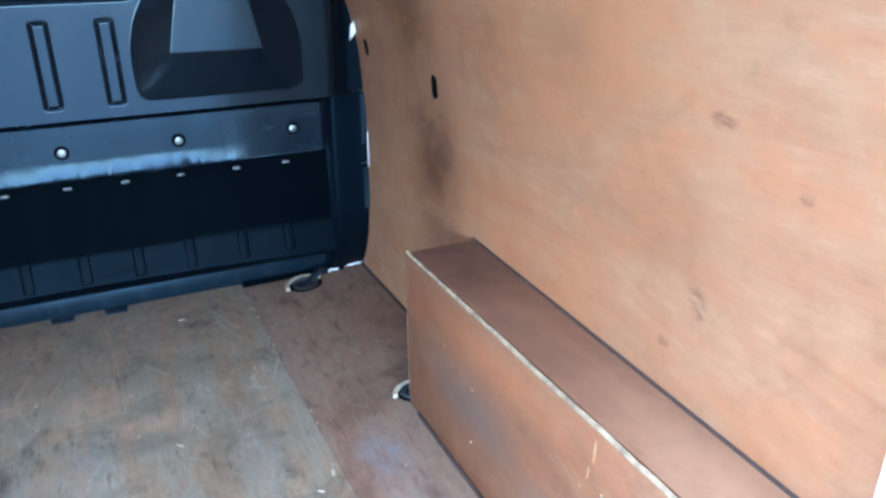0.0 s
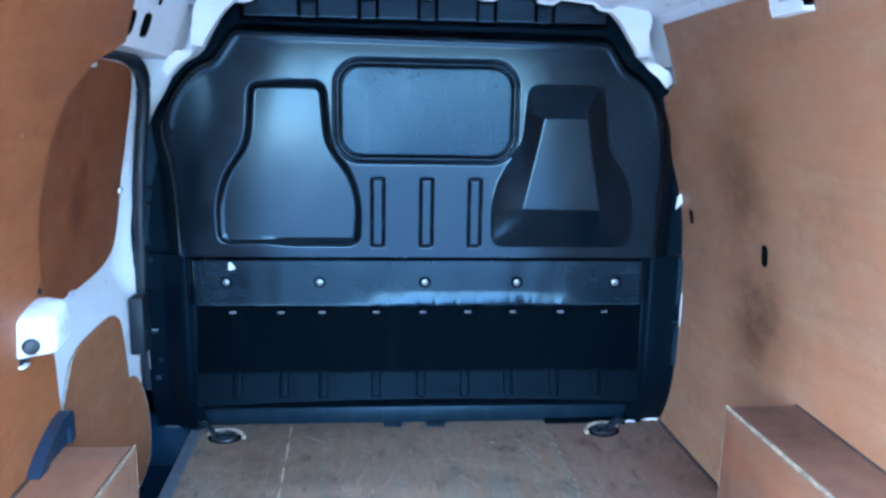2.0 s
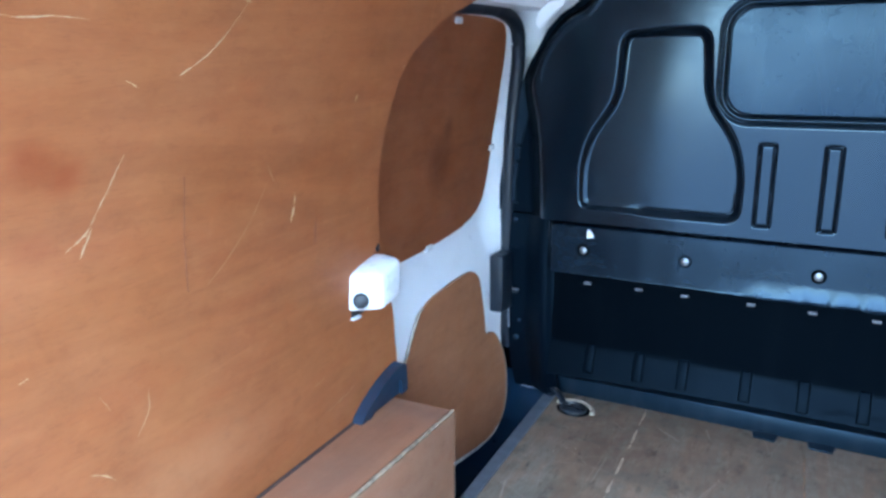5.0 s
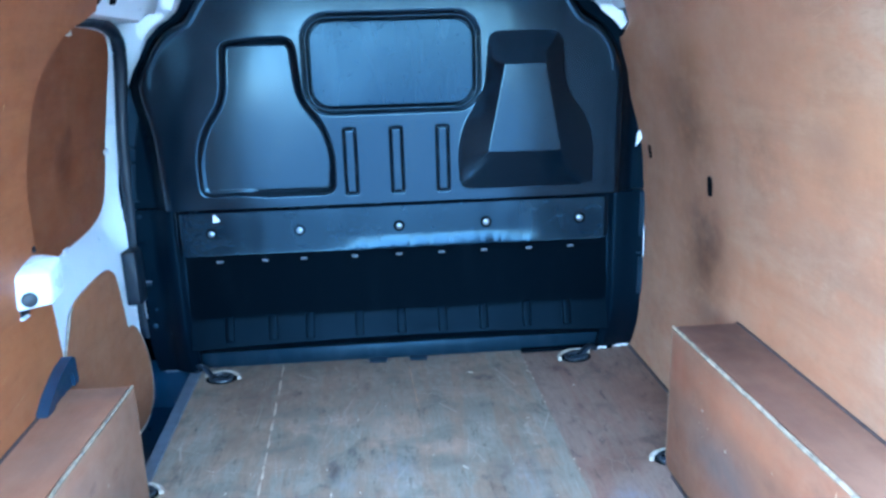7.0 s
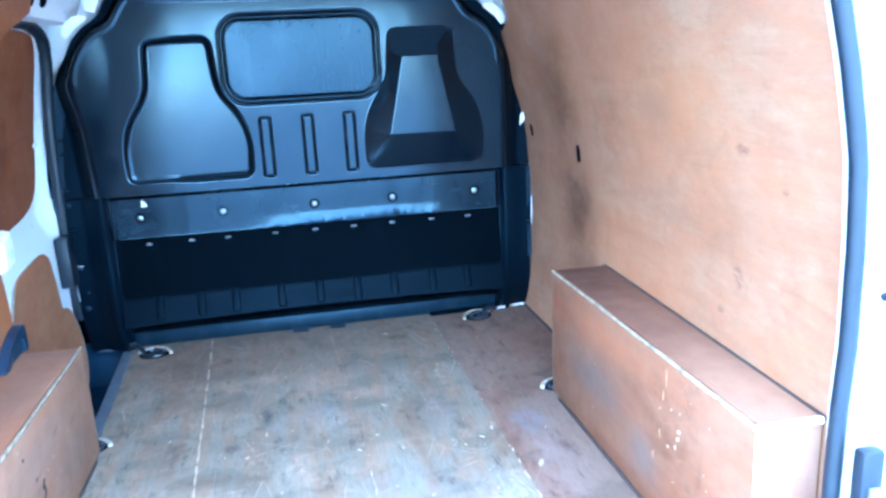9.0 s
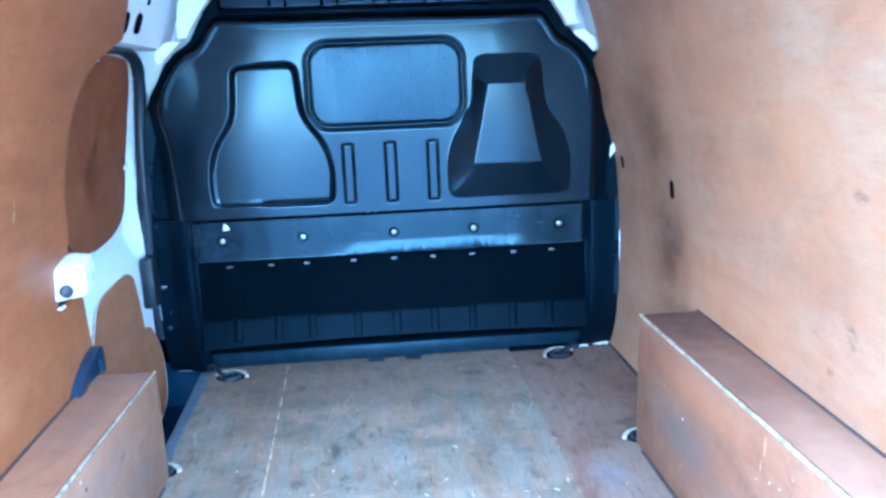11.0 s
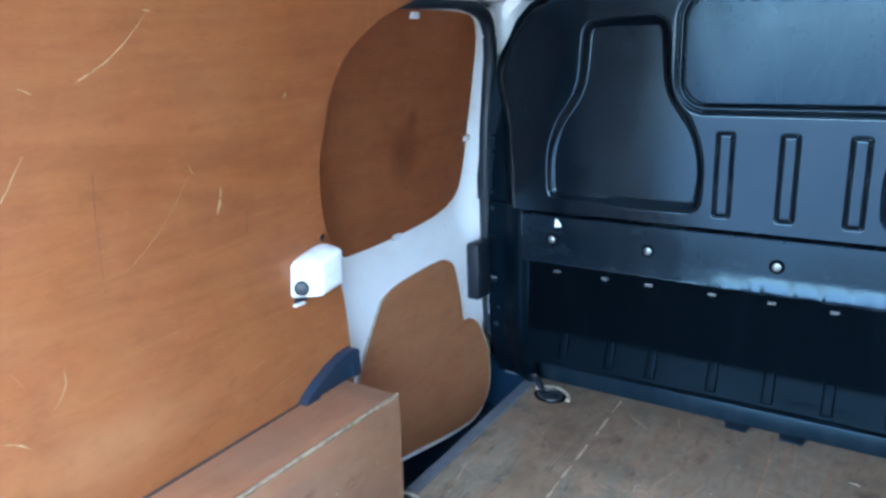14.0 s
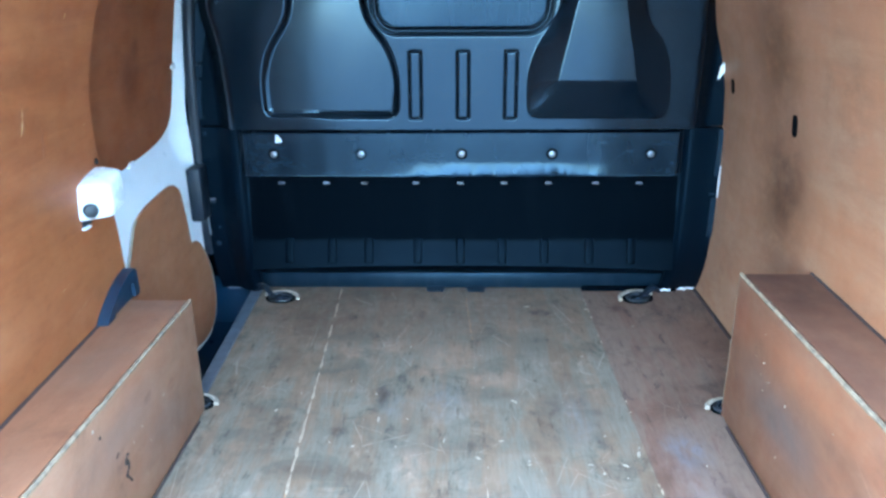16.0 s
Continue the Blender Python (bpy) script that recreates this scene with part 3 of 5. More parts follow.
def slivers(name, line, count, length, width, mat, top, lean=0.02):
    """Broken splinters along a line on the floor."""
    bm = bmesh.new()
    (x0, y0), (x1, y1) = line
    way = Vector((x1 - x0, y1 - y0)).normalized()
    for k in range(count):
        t = rng.random()
        c = Vector((x0 + (x1 - x0) * t, y0 + (y1 - y0) * t)) + Vector((-way.y, way.x)) * rng.uniform(-0.0015, 0.0015)
        half, w = 0.5 * length * rng.uniform(0.3, 1.0), width * rng.uniform(0.4, 1.0)
        d = (way + Vector((rng.uniform(-lean, lean), 0))).normalized()
        n = Vector((-d.y, d.x))
        pts = [c - d * half, c - d * half * 0.4 + n * w, c + d * half * 0.5 + n * w * 0.8, c + d * half, c + d * half * 0.3 - n * w, c - d * half * 0.5 - n * w * 0.7]
        low = [bm.verts.new((p.x, p.y, top)) for p in pts]
        rise = 0.0006 + 0.0012 * rng.random()
        high = [bm.verts.new((p.x, p.y, top + rise)) for p in pts]
        bm.faces.new(high)
        for i in range(6):
            bm.faces.new((low[i], low[(i + 1) % 6], high[(i + 1) % 6], high[i]))
    return tagged(part(name, bm, mat, floor, smooth=False), kind="stuff")


slivers("splinters", ((-0.345, 1.0), (-0.394, 2.15)), 62, 0.05, 0.0036, RAW, 0.0001)
slivers("splinters", ((-0.322, 0.45), (-0.349, 1.1)), 60, 0.05, 0.0024, RUST, 0.0001)
slivers("splinters", ((0.030, 1.78), (0.014, 2.10)), 16, 0.04, 0.0014, RUST, 0.0001)
slivers("splinters", ((0.066, 0.75), (0.053, 1.1)), 16, 0.06, 0.0015, RAW, 0.0001)
slivers("splinters", ((0.405, 0.55), (0.397, 1.5)), 16, 0.03, 0.003, RAW, 0.0001, 0.15)
slivers("splinters", ((0.396, 1.5), (0.388, 2.13)), 8, 0.02, 0.003, RAW, 0.0001, 0.2)
bm = bmesh.new()
CHIPS = [(-0.193, 1.365, 0.013), (-0.209, 1.477, 0.009), (0.128, 1.448, 0.014), (-0.037, 1.284, 0.012), (-0.144, 1.258, 0.006), (0.036, 1.217, 0.008), (0.087, 1.281, 0.008), (0.146, 1.195, 0.007), (0.275, 1.196, 0.008), (0.381, 1.234, 0.012), (0.345, 1.196, 0.010), (0.297, 1.167, 0.009),
         (0.324, 1.680, 0.008), (0.383, 1.992, 0.007), (0.503, 1.876, 0.008), (0.203, 2.008, 0.016), (0.517, 1.201, 0.006), (0.104, 1.027, 0.008), (-0.184, 1.048, 0.012), (-0.153, 1.072, 0.009), (-0.238, 1.256, 0.009), (-0.44, 1.401, 0.008), (-0.141, 1.729, 0.010), (0.45, 1.038, 0.022), (0.25, 0.72, 0.008)]
CHIPS += [(rng.uniform(-0.55, 0.4), rng.uniform(0.5, 1.9), rng.uniform(0.0025, 0.006)) for _ in range(44)]
for x, y, r in CHIPS:
    turn, n = rng.uniform(0, 3.1), 7
    pts = []
    for k in range(n):
        a = 2 * math.pi * k / n
        q = 1.05 * r * rng.uniform(0.35, 1.0)
        px, py = q * math.cos(a), 0.33 * q * math.sin(a)
        pts.append((x + px * math.cos(turn) - py * math.sin(turn), y + px * math.sin(turn) + py * math.cos(turn)))
    base = 0.0 if x < 0.4 else -0.003
    low, high = [bm.verts.new((*p, base)) for p in pts], [bm.verts.new((*p, base + 0.0012)) for p in pts]
    bm.faces.new(high)
    for i in range(n):
        bm.faces.new((low[i], low[(i + 1) % n], high[(i + 1) % n], high[i]))
CHIP = plain("wood chip", (0.52, 0.43, 0.32), 0.8, grain=60.0, vary=0.5)
tagged(part("chips", bm, CHIP, floor, smooth=False), kind="stuff")

wall_right = thing("wall_right", "tan plywood side lining with dark rub marks and knots", "wall", kind="structure")


def right_sheet(u, v):
    z = 0.004 + v * 1.19
    front = float(np.interp(z, [0.98, 1.03], [2.175, 1.965]))
    y = 0.437 + u * (front - 0.437)
    z = min(z, 1.143 + 0.034 * y)
    return (right_x(y, z), y, z)


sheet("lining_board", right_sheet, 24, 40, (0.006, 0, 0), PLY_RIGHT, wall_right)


# Flat black plate that stands for the dark inside of a hole.
def oval(name, y, z, side_x, parent, ry=0.013, rz=0.025, mat=DARK_CUP):
    soft = lambda v: math.copysign(abs(v) ** 0.65, v)
    pts = [(y + ry * soft(math.cos(2 * math.pi * k / 28)), z + rz * soft(math.sin(2 * math.pi * k / 28))) for k in range(28)]
    part(name, plate_bm(pts, lambda a, b, d: (side_x(a, b) + d, a, b), 0.004), mat, parent)


oval("fixing_hole", 1.572, 0.645, lambda y, z: right_x(y, z) - 0.0015, wall_right, 0.014, 0.025)
oval("fixing_hole", 1.990, 0.678, lambda y, z: right_x(y, z) - 0.0015, wall_right, 0.012, 0.020)

wall_left = thing("wall_left", "orange-brown plywood side lining with pale scratches", "wall", kind="structure")
LEFT_EDGE_Z = [0.0, 0.3, 0.46, 0.577, 0.644, 0.717, 0.796, 0.873, 0.947, 0.99, 1.04, 1.075, 1.08, 1.155, 1.22]
LEFT_EDGE_Y = [1.44, 1.438, 1.425, 1.399, 1.367, 1.353, 1.352, 1.360, 1.380, 1.415, 1.49, 1.59, 1.632, 1.610, 1.590]


def left_sheet(u, v):
    z = 0.004 + v * 1.20
    front = float(np.interp(z, LEFT_EDGE_Z, LEFT_EDGE_Y))
    y = 0.437 + u * (front - 0.437)
    z = min(z, 1.155 + 0.038 * y)
    return (left_x(y, z), y, z)


sheet("lining_board", left_sheet, 24, 64, (-0.006, 0, 0), PLY_LEFT, wall_left)
SCRATCHES = [([(0.950, 1.043), (0.925, 1.012), (0.898, 0.986), (0.868, 0.966), (0.846, 0.955)], 0.7), ([(0.868, 0.966), (0.857, 0.960), (0.845, 0.954)], 1.5), ([(0.942, 1.047), (0.956, 1.044)], 1.2),
             ([(1.102, 0.767), (1.099, 0.742), (1.092, 0.719)], 2.3), ([(1.037, 0.797), (0.996, 0.739), (0.949, 0.694), (0.901, 0.662)], 0.35), ([(1.031, 0.821), (1.038, 0.806), (1.050, 0.790)], 0.6),
             ([(0.768, 0.865), (0.755, 0.840), (0.738, 0.810), (0.725, 0.788), (0.716, 0.775)], 0.9), ([(0.722, 0.784), (0.708, 0.772), (0.691, 0.763)], 1.3), ([(0.728, 0.786), (0.718, 0.768), (0.709, 0.751)], 1.5),
             ([(0.612, 1.017), (0.642, 1.014), (0.680, 1.017), (0.715, 1.015)], 0.9), ([(0.766, 0.950), (0.775, 0.947), (0.784, 0.942)], 0.8), ([(0.791, 0.556), (0.789, 0.527), (0.778, 0.508), (0.764, 0.496)], 1.0), ([(0.691, 0.480), (0.708, 0.471), (0.725, 0.456)], 1.6),
             ([(0.582, 0.677), (0.596, 0.679)], 1.8), ([(0.618, 0.630), (0.632, 0.634)], 1.0), ([(1.179, 0.415), (1.158, 0.411), (1.135, 0.410)], 0.5), ([(1.269, 0.361), (1.225, 0.352), (1.179, 0.346)], 0.5), ([(1.241, 0.901), (1.243, 0.913)], 1.9), ([(1.318, 0.697), (1.320, 0.701)], 1.6), ([(1.381, 0.952), (1.381, 0.962)], 1.2), ([(0.717, 0.574), (0.730, 0.548)], 0.4)]
bm = bmesh.new()
for line, w in SCRATCHES:
    pts = smooth_line([(0.0, y, z) for y, z in line], 10)
    ring = []
    for k, p in enumerate(pts):
        way = (pts[min(k + 1, len(pts) - 1)] - pts[max(k - 1, 0)]).normalized()
        y, z = p.y + 0.0012 * noise.noise(Vector((p.y * 70, p.z * 70, 0.5))), p.z + 0.0012 * noise.noise(Vector((p.y * 70, p.z * 70, 4.5)))
        half = 0.0011 * w * max(0.12, 0.75 + 0.9 * noise.noise(Vector((p.y * 120, p.z * 120, 1.7)))) * math.sin(math.pi * (0.06 + 0.88 * k / (len(pts) - 1)))
        ring.append([bm.verts.new((left_x(y, z) + 0.0008, y - s * way.z * half, z + s * way.y * half)) for s in (-1, 1)])
    for a, c in zip(ring, ring[1:]):
        bm.faces.new((a[0], a[1], c[1], c[0]))
PALE = plain("pale scratched wood", (0.52, 0.32, 0.16), 0.7)
tagged(part("scratches", bm, PALE, wall_left), kind="stuff")
RUB_BROWN = plain("brown rub mark", (0.17, 0.058, 0.022), 0.6)
for rub, w in ((((0.867, 0.825), (0.868, 0.749), (0.871, 0.665)), 0.0005), (((1.160, 0.716), (1.158, 0.668)), 0.0008)):
    part("rub_line", tube_bm([(left_x(y, z), y, z) for y, z in rub], w, 5), RUB_BROWN, wall_left)

# white body above the lining on both sides
for side in (1, -1):
    rail = thing("cant_rail", "white painted steel body rail under the van roof", "body panel", kind="structure")
    back = (lambda y, z: right_x(y, z) + 0.009) if side > 0 else (lambda y, z: left_x(y, z) - 0.009)

    def rail_sheet(u, v):
        y, z = 0.44 + u * 1.66, 1.088 + v * 0.175
        return (back(y, z), y, z)

    sheet("rail_face", rail_sheet, 10, 8, (side * 0.01, 0, 0), WHITE, rail)
    if side < 0:
        part("rail_ledge", box_bm((-0.92, 1.50, 1.086), (-0.672, 2.2, 1.094)), WHITE, rail)
        oval("slot", 1.738, 1.137, lambda y, z: left_x(y, z) - 0.0085, rail, 0.022, 0.026)
        oval("slot", 1.635, 1.132, lambda y, z: left_x(y, z) - 0.0085, rail, 0.022, 0.026)
        oval("hole", 1.785, 1.197, lambda y, z: left_x(y, z) - 0.0085, rail, 0.007, 0.009)


def roof_sheet(u, v):
    x, y = -0.64 + 1.28 * u, 0.40 + 1.72 * v
    near = min(abs(x - 0.158 * k) for k in range(-3, 4))
    dip = 0.014 * (1 - float(step(0.016, 0.032, near)))
    return (x, y, 1.268 - 0.05 * (abs(x) / 0.64) ** 3 - dip)


tagged(sheet("ceiling", roof_sheet, 160, 4, (0, 0, 0.012), WHITE), "white ribbed steel van roof", "ceiling", kind="structure")
# Unseen outer box, added to shut out light except through the rear.
shell = thing("body_shell", "white painted steel van body", "van body", kind="structure")
part("roof_skin", box_bm((-0.93, 0.33, 1.30), (0.93, 2.35, 1.32)), WHITE, shell)
part("side_skin", box_bm((0.93, 0.33, -0.3), (0.95, 2.35, 1.32)), WHITE, shell)
part("side_skin", box_bm((-0.95, 0.33, -0.3), (-0.93, 2.35, 1.32)), WHITE, shell)
part("cab_wall", box_bm((-0.95, 2.33, -0.3), (0.95, 2.36, 1.32)), PANEL_LOW, shell)
part("underbody", box_bm((-0.95, 0.36, -0.3), (0.95, 2.35, -0.24)), PANEL_LOW, shell)
part("rear_header", box_bm((-0.95, 0.33, 1.20), (0.95, 0.42, 1.30), 0.02), WHITE, shell)
part("rear_sill", box_bm((-0.95, 0.30, -0.3), (0.95, 0.398, -0.012), 0.012), WHITE, shell)

# rear pillars with their rubber door seals
for side in (1, -1):
    pillar = thing("rear_pillar", "white rear door pillar with blue-black rubber door seal", "pillar", kind="structure")
    wall_x = right_x if side > 0 else left_x
    heights = [-0.02 + 1.22 * k / 40 for k in range(41)]
    bm = bmesh.new()
    rows = []
    for z in heights:
        x = wall_x(0.43, z)
        s = side
        rows.append([bm.verts.new(p) for p in ((x - s * 0.001, 0.452, z), (x - s * 0.005, 0.440, z), (x - s * 0.006, 0.425, z), (x - s * 0.002, 0.405, z), (x + s * 0.004, 0.385, z), (x + s * 0.02, 0.372, z), (x + s * 0.10, 0.362, z), (x + s * 0.2, 0.33, z), (x + s * 0.2, 0.44, z), (x + s * 0.02, 0.452, z))])
    for a, b in zip(rows, rows[1:]):
        for k in range(10):
            bm.faces.new((a[k], a[(k + 1) % 10], b[(k + 1) % 10], b[k]))
    bm.faces.new(rows[0])
    bm.faces.new(list(reversed(rows[-1])))
    part("pillar_body", bm, WHITE, pillar)
    part("door_seal", tube_bm([(wall_x(0.43, z) - side * float(np.interp(z, [0.3, 0.7, 0.95], [0.026, 0.018, 0.016])), 0.402, z) for z in heights], 0.0135, 10), RUBBER, pillar, "blue-black rubber seal")
    if side > 0:
        plate = part("striker_plate", box_bm((0.712, 0.350, 0.20), (0.752, 0.376, 0.352), 0.008), RUBBER, pillar, "black plastic striker cover")
        part("striker", box_bm((0.722, 0.342, 0.268), (0.742, 0.352, 0.296), 0.004), STEEL, plate, "bright steel striker")
        part("buffer", lathe_bm([(0.004, -0.01), (0.015, -0.006), (0.015, 0.006), (0.006, 0.014)], 14, pose(0.757, 0.366, 0.624, 90) @ Matrix.Diagonal((1, 2.0, 1, 1))), RUBBER, pillar, "black rubber buffer")
        part("plug", lathe_bm([(0.004, -0.008), (0.008, -0.002), (0.006, 0.008)], 12, pose(0.742, 0.372, 0.581, 90)), RUBBER, pillar)

# ---- the bulkhead ----
bulkhead = thing("bulkhead", "black steel cab bulkhead with blanked window, pressed shapes and bolted beam", "bulkhead")
FACE = 2.012
OUT_Z = [0.0, 0.3, 0.56, 0.62, 0.74, 0.85, 0.89, 0.96, 1.037, 1.075, 1.092, 1.112, 1.166, 1.21, 1.238, 1.258, 1.264]
OUT_X = [0.768, 0.785, 0.80, 0.80, 0.785, 0.758, 0.745, 0.723, 0.682, 0.645, 0.615, 0.592, 0.563, 0.53, 0.495, 0.462, 0.44]
SHAPE = [(0.108, 1.037), (-0.108, 1.037), (-0.120, 0.872), (-0.182, 0.785), (-0.203, 0.705), (-0.200, 0.583), (0.200, 0.583), (0.203, 0.705), (0.182, 0.785), (0.120, 0.872)]
LEFT_SHAPE = fillet([(x - 0.377, z) for x, z in SHAPE], 0.042)
RIGHT_SHAPE = fillet([(x + (0.386 if x > 0 else 0.380), z) for x, z in SHAPE], 0.042)
RIGHT_TOP = [(0.268, 0.698), (0.481, 0.696), (0.434, 0.943), (0.318, 0.944)]
BORDER = chaikin([(-0.650, 0.3), (-0.660, 0.78), (-0.690, 0.89), (-0.684, 0.950), (-0.652, 1.008), (-0.612, 1.052), (-0.572, 1.068), (-0.552, 1.084), (-0.528, 1.124), (-0.505, 1.154), (-0.47, 1.152), (0.44, 1.144), (0.490, 1.146), (0.512, 1.118), (0.536, 1.076), (0.556, 1.060), (0.592, 1.042), (0.628, 1.004), (0.655, 0.93), (0.640, 0.3)], 2)


def rounded(x0, z0, x1, z1, r, n=8):
    pts = []
    for cx, cz, a0 in ((x1 - r, z1 - r, 0), (x0 + r, z1 - r, 90), (x0 + r, z0 + r, 180), (x1 - r, z0 + r, 270)):
        pts += [(cx + r * math.cos(radians(a0 + 90 * k / n)), cz + r * math.sin(radians(a0 + 90 * k / n))) for k in range(n + 1)]
    return pts


def panel_depth(x, z):
    """How far the pressed panel lies behind its main face."""
    y = np.zeros(x.shape)
    left = inside_distance(x, z, LEFT_SHAPE)
    soft = step(-0.36, -0.46, x)
    y += (0.018 + 0.005 * (x + 0.377) / 0.4) * step(0.001 - 0.007 * soft, -0.023 - 0.005 * soft, left)
    y += 0.005 * (z - 0.81) / 0.22 * step(-0.018, -0.024, left)
    d_out = np.maximum(0, -inside_distance(x, z, RIGHT_SHAPE))
    d_in = np.maximum(0, inside_distance(x, z, RIGHT_TOP))
    rise = 0.040 - 0.002 * np.clip((z - 0.70) / 0.245, -0.5, 1.5)
    y -= rise * d_out / np.maximum(d_out + d_in, 1e-6) * step(0.0, 0.012, d_out)
    ring = inside_distance(x, z, rounded(-0.250, 0.818, 0.251, 1.093, 0.072))
    y += 0.005 * bump_line(ring, -0.002, 0.0040) + 0.004 * bump_line(ring, -0.019, 0.003) - 0.003 * bump_line(ring, -0.010, 0.004)
    for cx in (-0.132, 0.003, 0.138):
        slot = inside_distance(x, z, rounded(cx - 0.018, 0.584, cx + 0.018, 0.776, 0.006, 4))
        y += 0.0042 * bump_line(slot, -0.002, 0.0029)
    edge = inside_distance(x, z, BORDER)
    high = step(0.90, 0.99, z)
    y += 0.050 * high * step(0.0, 0.028, edge) + (1 - high) * np.where(x < 0, 0.073, 0.050) * step(0.0, 0.075, edge)
    y -= 0.0012 * bump_line(edge, -0.006, 0.007) * step(0.88, 0.93, z) * step(1.16, 1.15, z)
    top = step(1.186, 1.198, z) * step(0.50, 0.48, np.abs(x))
    near = np.min([np.abs(x - 0.158 * k) for k in range(-2, 3)], axis=0)
    y = y * (1 - top) + top * (0.006 + 0.016 * step(0.03, 0.018, near))
    return y


def grid_part(name, xs, zs, ys, mat, parent, thick=0.012, label="", back=True):
    nz, nx = xs.shape
    front = np.stack([xs, ys, zs], -1).reshape(-1, 3)
    verts = np.concatenate([front, front + (0, thick, 0)])
    n = nz * nx
    idx = np.arange(n).reshape(nz, nx)
    quads = np.stack([idx[:-1, :-1], idx[:-1, 1:], idx[1:, 1:], idx[1:, :-1]], -1).reshape(-1, 4)
    rim = np.concatenate([idx[0, :-1], idx[:-1, -1], idx[-1, :0:-1], idx[:0:-1, 0]])
    nxt = np.roll(rim, -1)
    rims = np.stack([nxt, rim, rim + n, nxt + n], -1)
    mesh = bpy.data.meshes.new(name)
    if back:
        mesh.from_pydata(verts.tolist(), [], np.concatenate([quads, quads[:, ::-1] + n, rims]).tolist())
    else:
        mesh.from_pydata(front.tolist(), [], quads.tolist())
    mesh.shade_smooth()
    mesh.set_sharp_from_angle(angle=radians(50))
    return link_mesh(name, mesh, mat, parent, label)


nx, nz = 700, 330
zz = np.linspace(0.555, 1.264, nz)[:, None] * np.ones((1, nx))
xx = np.linspace(-1, 1, nx)[None, :] * np.interp(zz, OUT_Z, OUT_X)
deep = step(0.0, 0.075, inside_distance(xx, zz, BORDER)) * step(0.99, 0.90, zz)
xx = xx + np.sign(xx) * 0.021 * deep
grid_part("upper_panel", xx, zz, FACE + panel_depth(xx, zz), PANEL, bulkhead, back=False)
mesh = bpy.data.objects["upper_panel"].data
mesh.materials.append(PANEL_SIDE)
mid_x, mid_z = [(a[:-1, :-1] + a[1:, 1:]).ravel() / 2 for a in (xx, zz)]
# Darker copy beyond the border puts the recess's shade into the colour.
outside = (inside_distance(mid_x, mid_z, BORDER) > 0.022) & ~((mid_z > 1.192) & (np.abs(mid_x) < 0.5))
mesh.polygons.foreach_set("material_index", outside.astype(np.int32))
part("panel_back", plate_bm([(s * x, z) for s, order in ((1, 1), (-1, -1)) for x, z in list(zip(OUT_X, OUT_Z))[2:][::order]], lambda a, b, d: (a, FACE + 0.085 + d, b), 0.004), PANEL_LOW, bulkhead)
part("window_blank", plate_bm(rounded(-0.226, 0.842, 0.227, 1.069, 0.052), lambda a, b, d: (a, FACE + 0.003 - d, b), 0.006), GLAZED, bulkhead, "black sheet blanking the window")

# bolted beam with a flared lower lip
nx, nz = 420, 40
BEAM_S = np.linspace(0, 1, nz)
beam_z = np.interp(BEAM_S, [0, 0.03, 0.75, 0.95, 1.0], [0.549, 0.549, 0.455, 0.424, 0.421])
beam_y = np.interp(BEAM_S, [0, 0.03, 0.2, 0.95, 1.0], [2.03, 1.999, 1.9985, 1.9978, 1.9976])
xx = np.linspace(-0.655, 0.642, nx)[None, :] * np.ones((nz, 1))
dents = np.array([[noise.noise(Vector((x * 22, 3.1, 0.4))) + 0.8 * noise.noise(Vector((x * 52, 1.7, 0.2))) for x in xx[0]]])
edge_wave = np.array([[noise.noise(Vector((x * 30, 8.2, 0.3))) + 0.5 * noise.noise(Vector((x * 75, 1.2, 0.6))) for x in xx[0]]])
zz = beam_z[:, None] + 0.0035 * edge_wave * np.exp(-((xx - 0.13) / 0.3) ** 4) * (np.clip((BEAM_S - 0.8) / 0.2, 0, 1) ** 2)[:, None]
nicks = np.array([[max(0.0, noise.noise(Vector((x * 48, 5.2, 0.9))) - 0.05) + 0.2 * noise.noise(Vector((x * 110, 2.2, 0.1))) for x in xx[0]]])
lip = (np.clip((BEAM_S - 0.78) / 0.22, 0, 1) ** 1.5)[:, None]
middle = np.exp(-((xx - 0.13) / 0.27) ** 4)
flare = (np.clip((BEAM_S - 0.68) / 0.32, 0, 1) ** 1.7)[:, None]
yy = beam_y[:, None] - 0.013 * flare * (0.06 + 0.94 * middle) + flare * 0.0045 * dents * middle + lip * 0.0055 * nicks * middle + 0.0015 * np.sin(xx * 5) + 0.034 * step(0.618, 0.642, xx) + 0.034 * step(-0.630, -0.655, xx)
beam = grid_part("beam", xx, zz, yy, BEAM, bulkhead, 0.03, "black painted steel beam with dented lower lip")
BOLT = lathe_bm([(0.0125, 0.0), (0.0125, 0.002), (0.0085, 0.003), (0.008, 0.006), (0.005, 0.0085), (0.001, 0.009)], 14, Matrix.Diagonal((0.74, 0.74, 1, 1)))
bolt_mesh = washer_mesh = None
for x in (-0.546, -0.292, 0.0, 0.260, 0.543):
    if bolt_mesh is None:
        bolt = part("bolt", BOLT, STEEL, beam, "bright steel bolt")
        bolt_mesh = bolt.data
    else:
        bolt = new("bolt", bolt_mesh)
        bolt.parent, bolt["label"] = beam, "bright steel bolt"
    bolt.matrix_basis = pose(x, 1.996, 0.486, 90)
    if washer_mesh is None:
        washer = part("washer", lathe_bm([(0.0165, 0.0), (0.0165, 0.0012), (0.013, 0.0020), (0.012, 0.0005), (0.001, 0.0004)], 18), DARK_CUP, beam, "dark washer")
        washer_mesh = washer.data
    else:
        washer = new("washer", washer_mesh)
        washer.parent, washer["label"] = beam, "dark washer"
    washer.matrix_basis = pose(x, 1.9975, 0.487, 90)
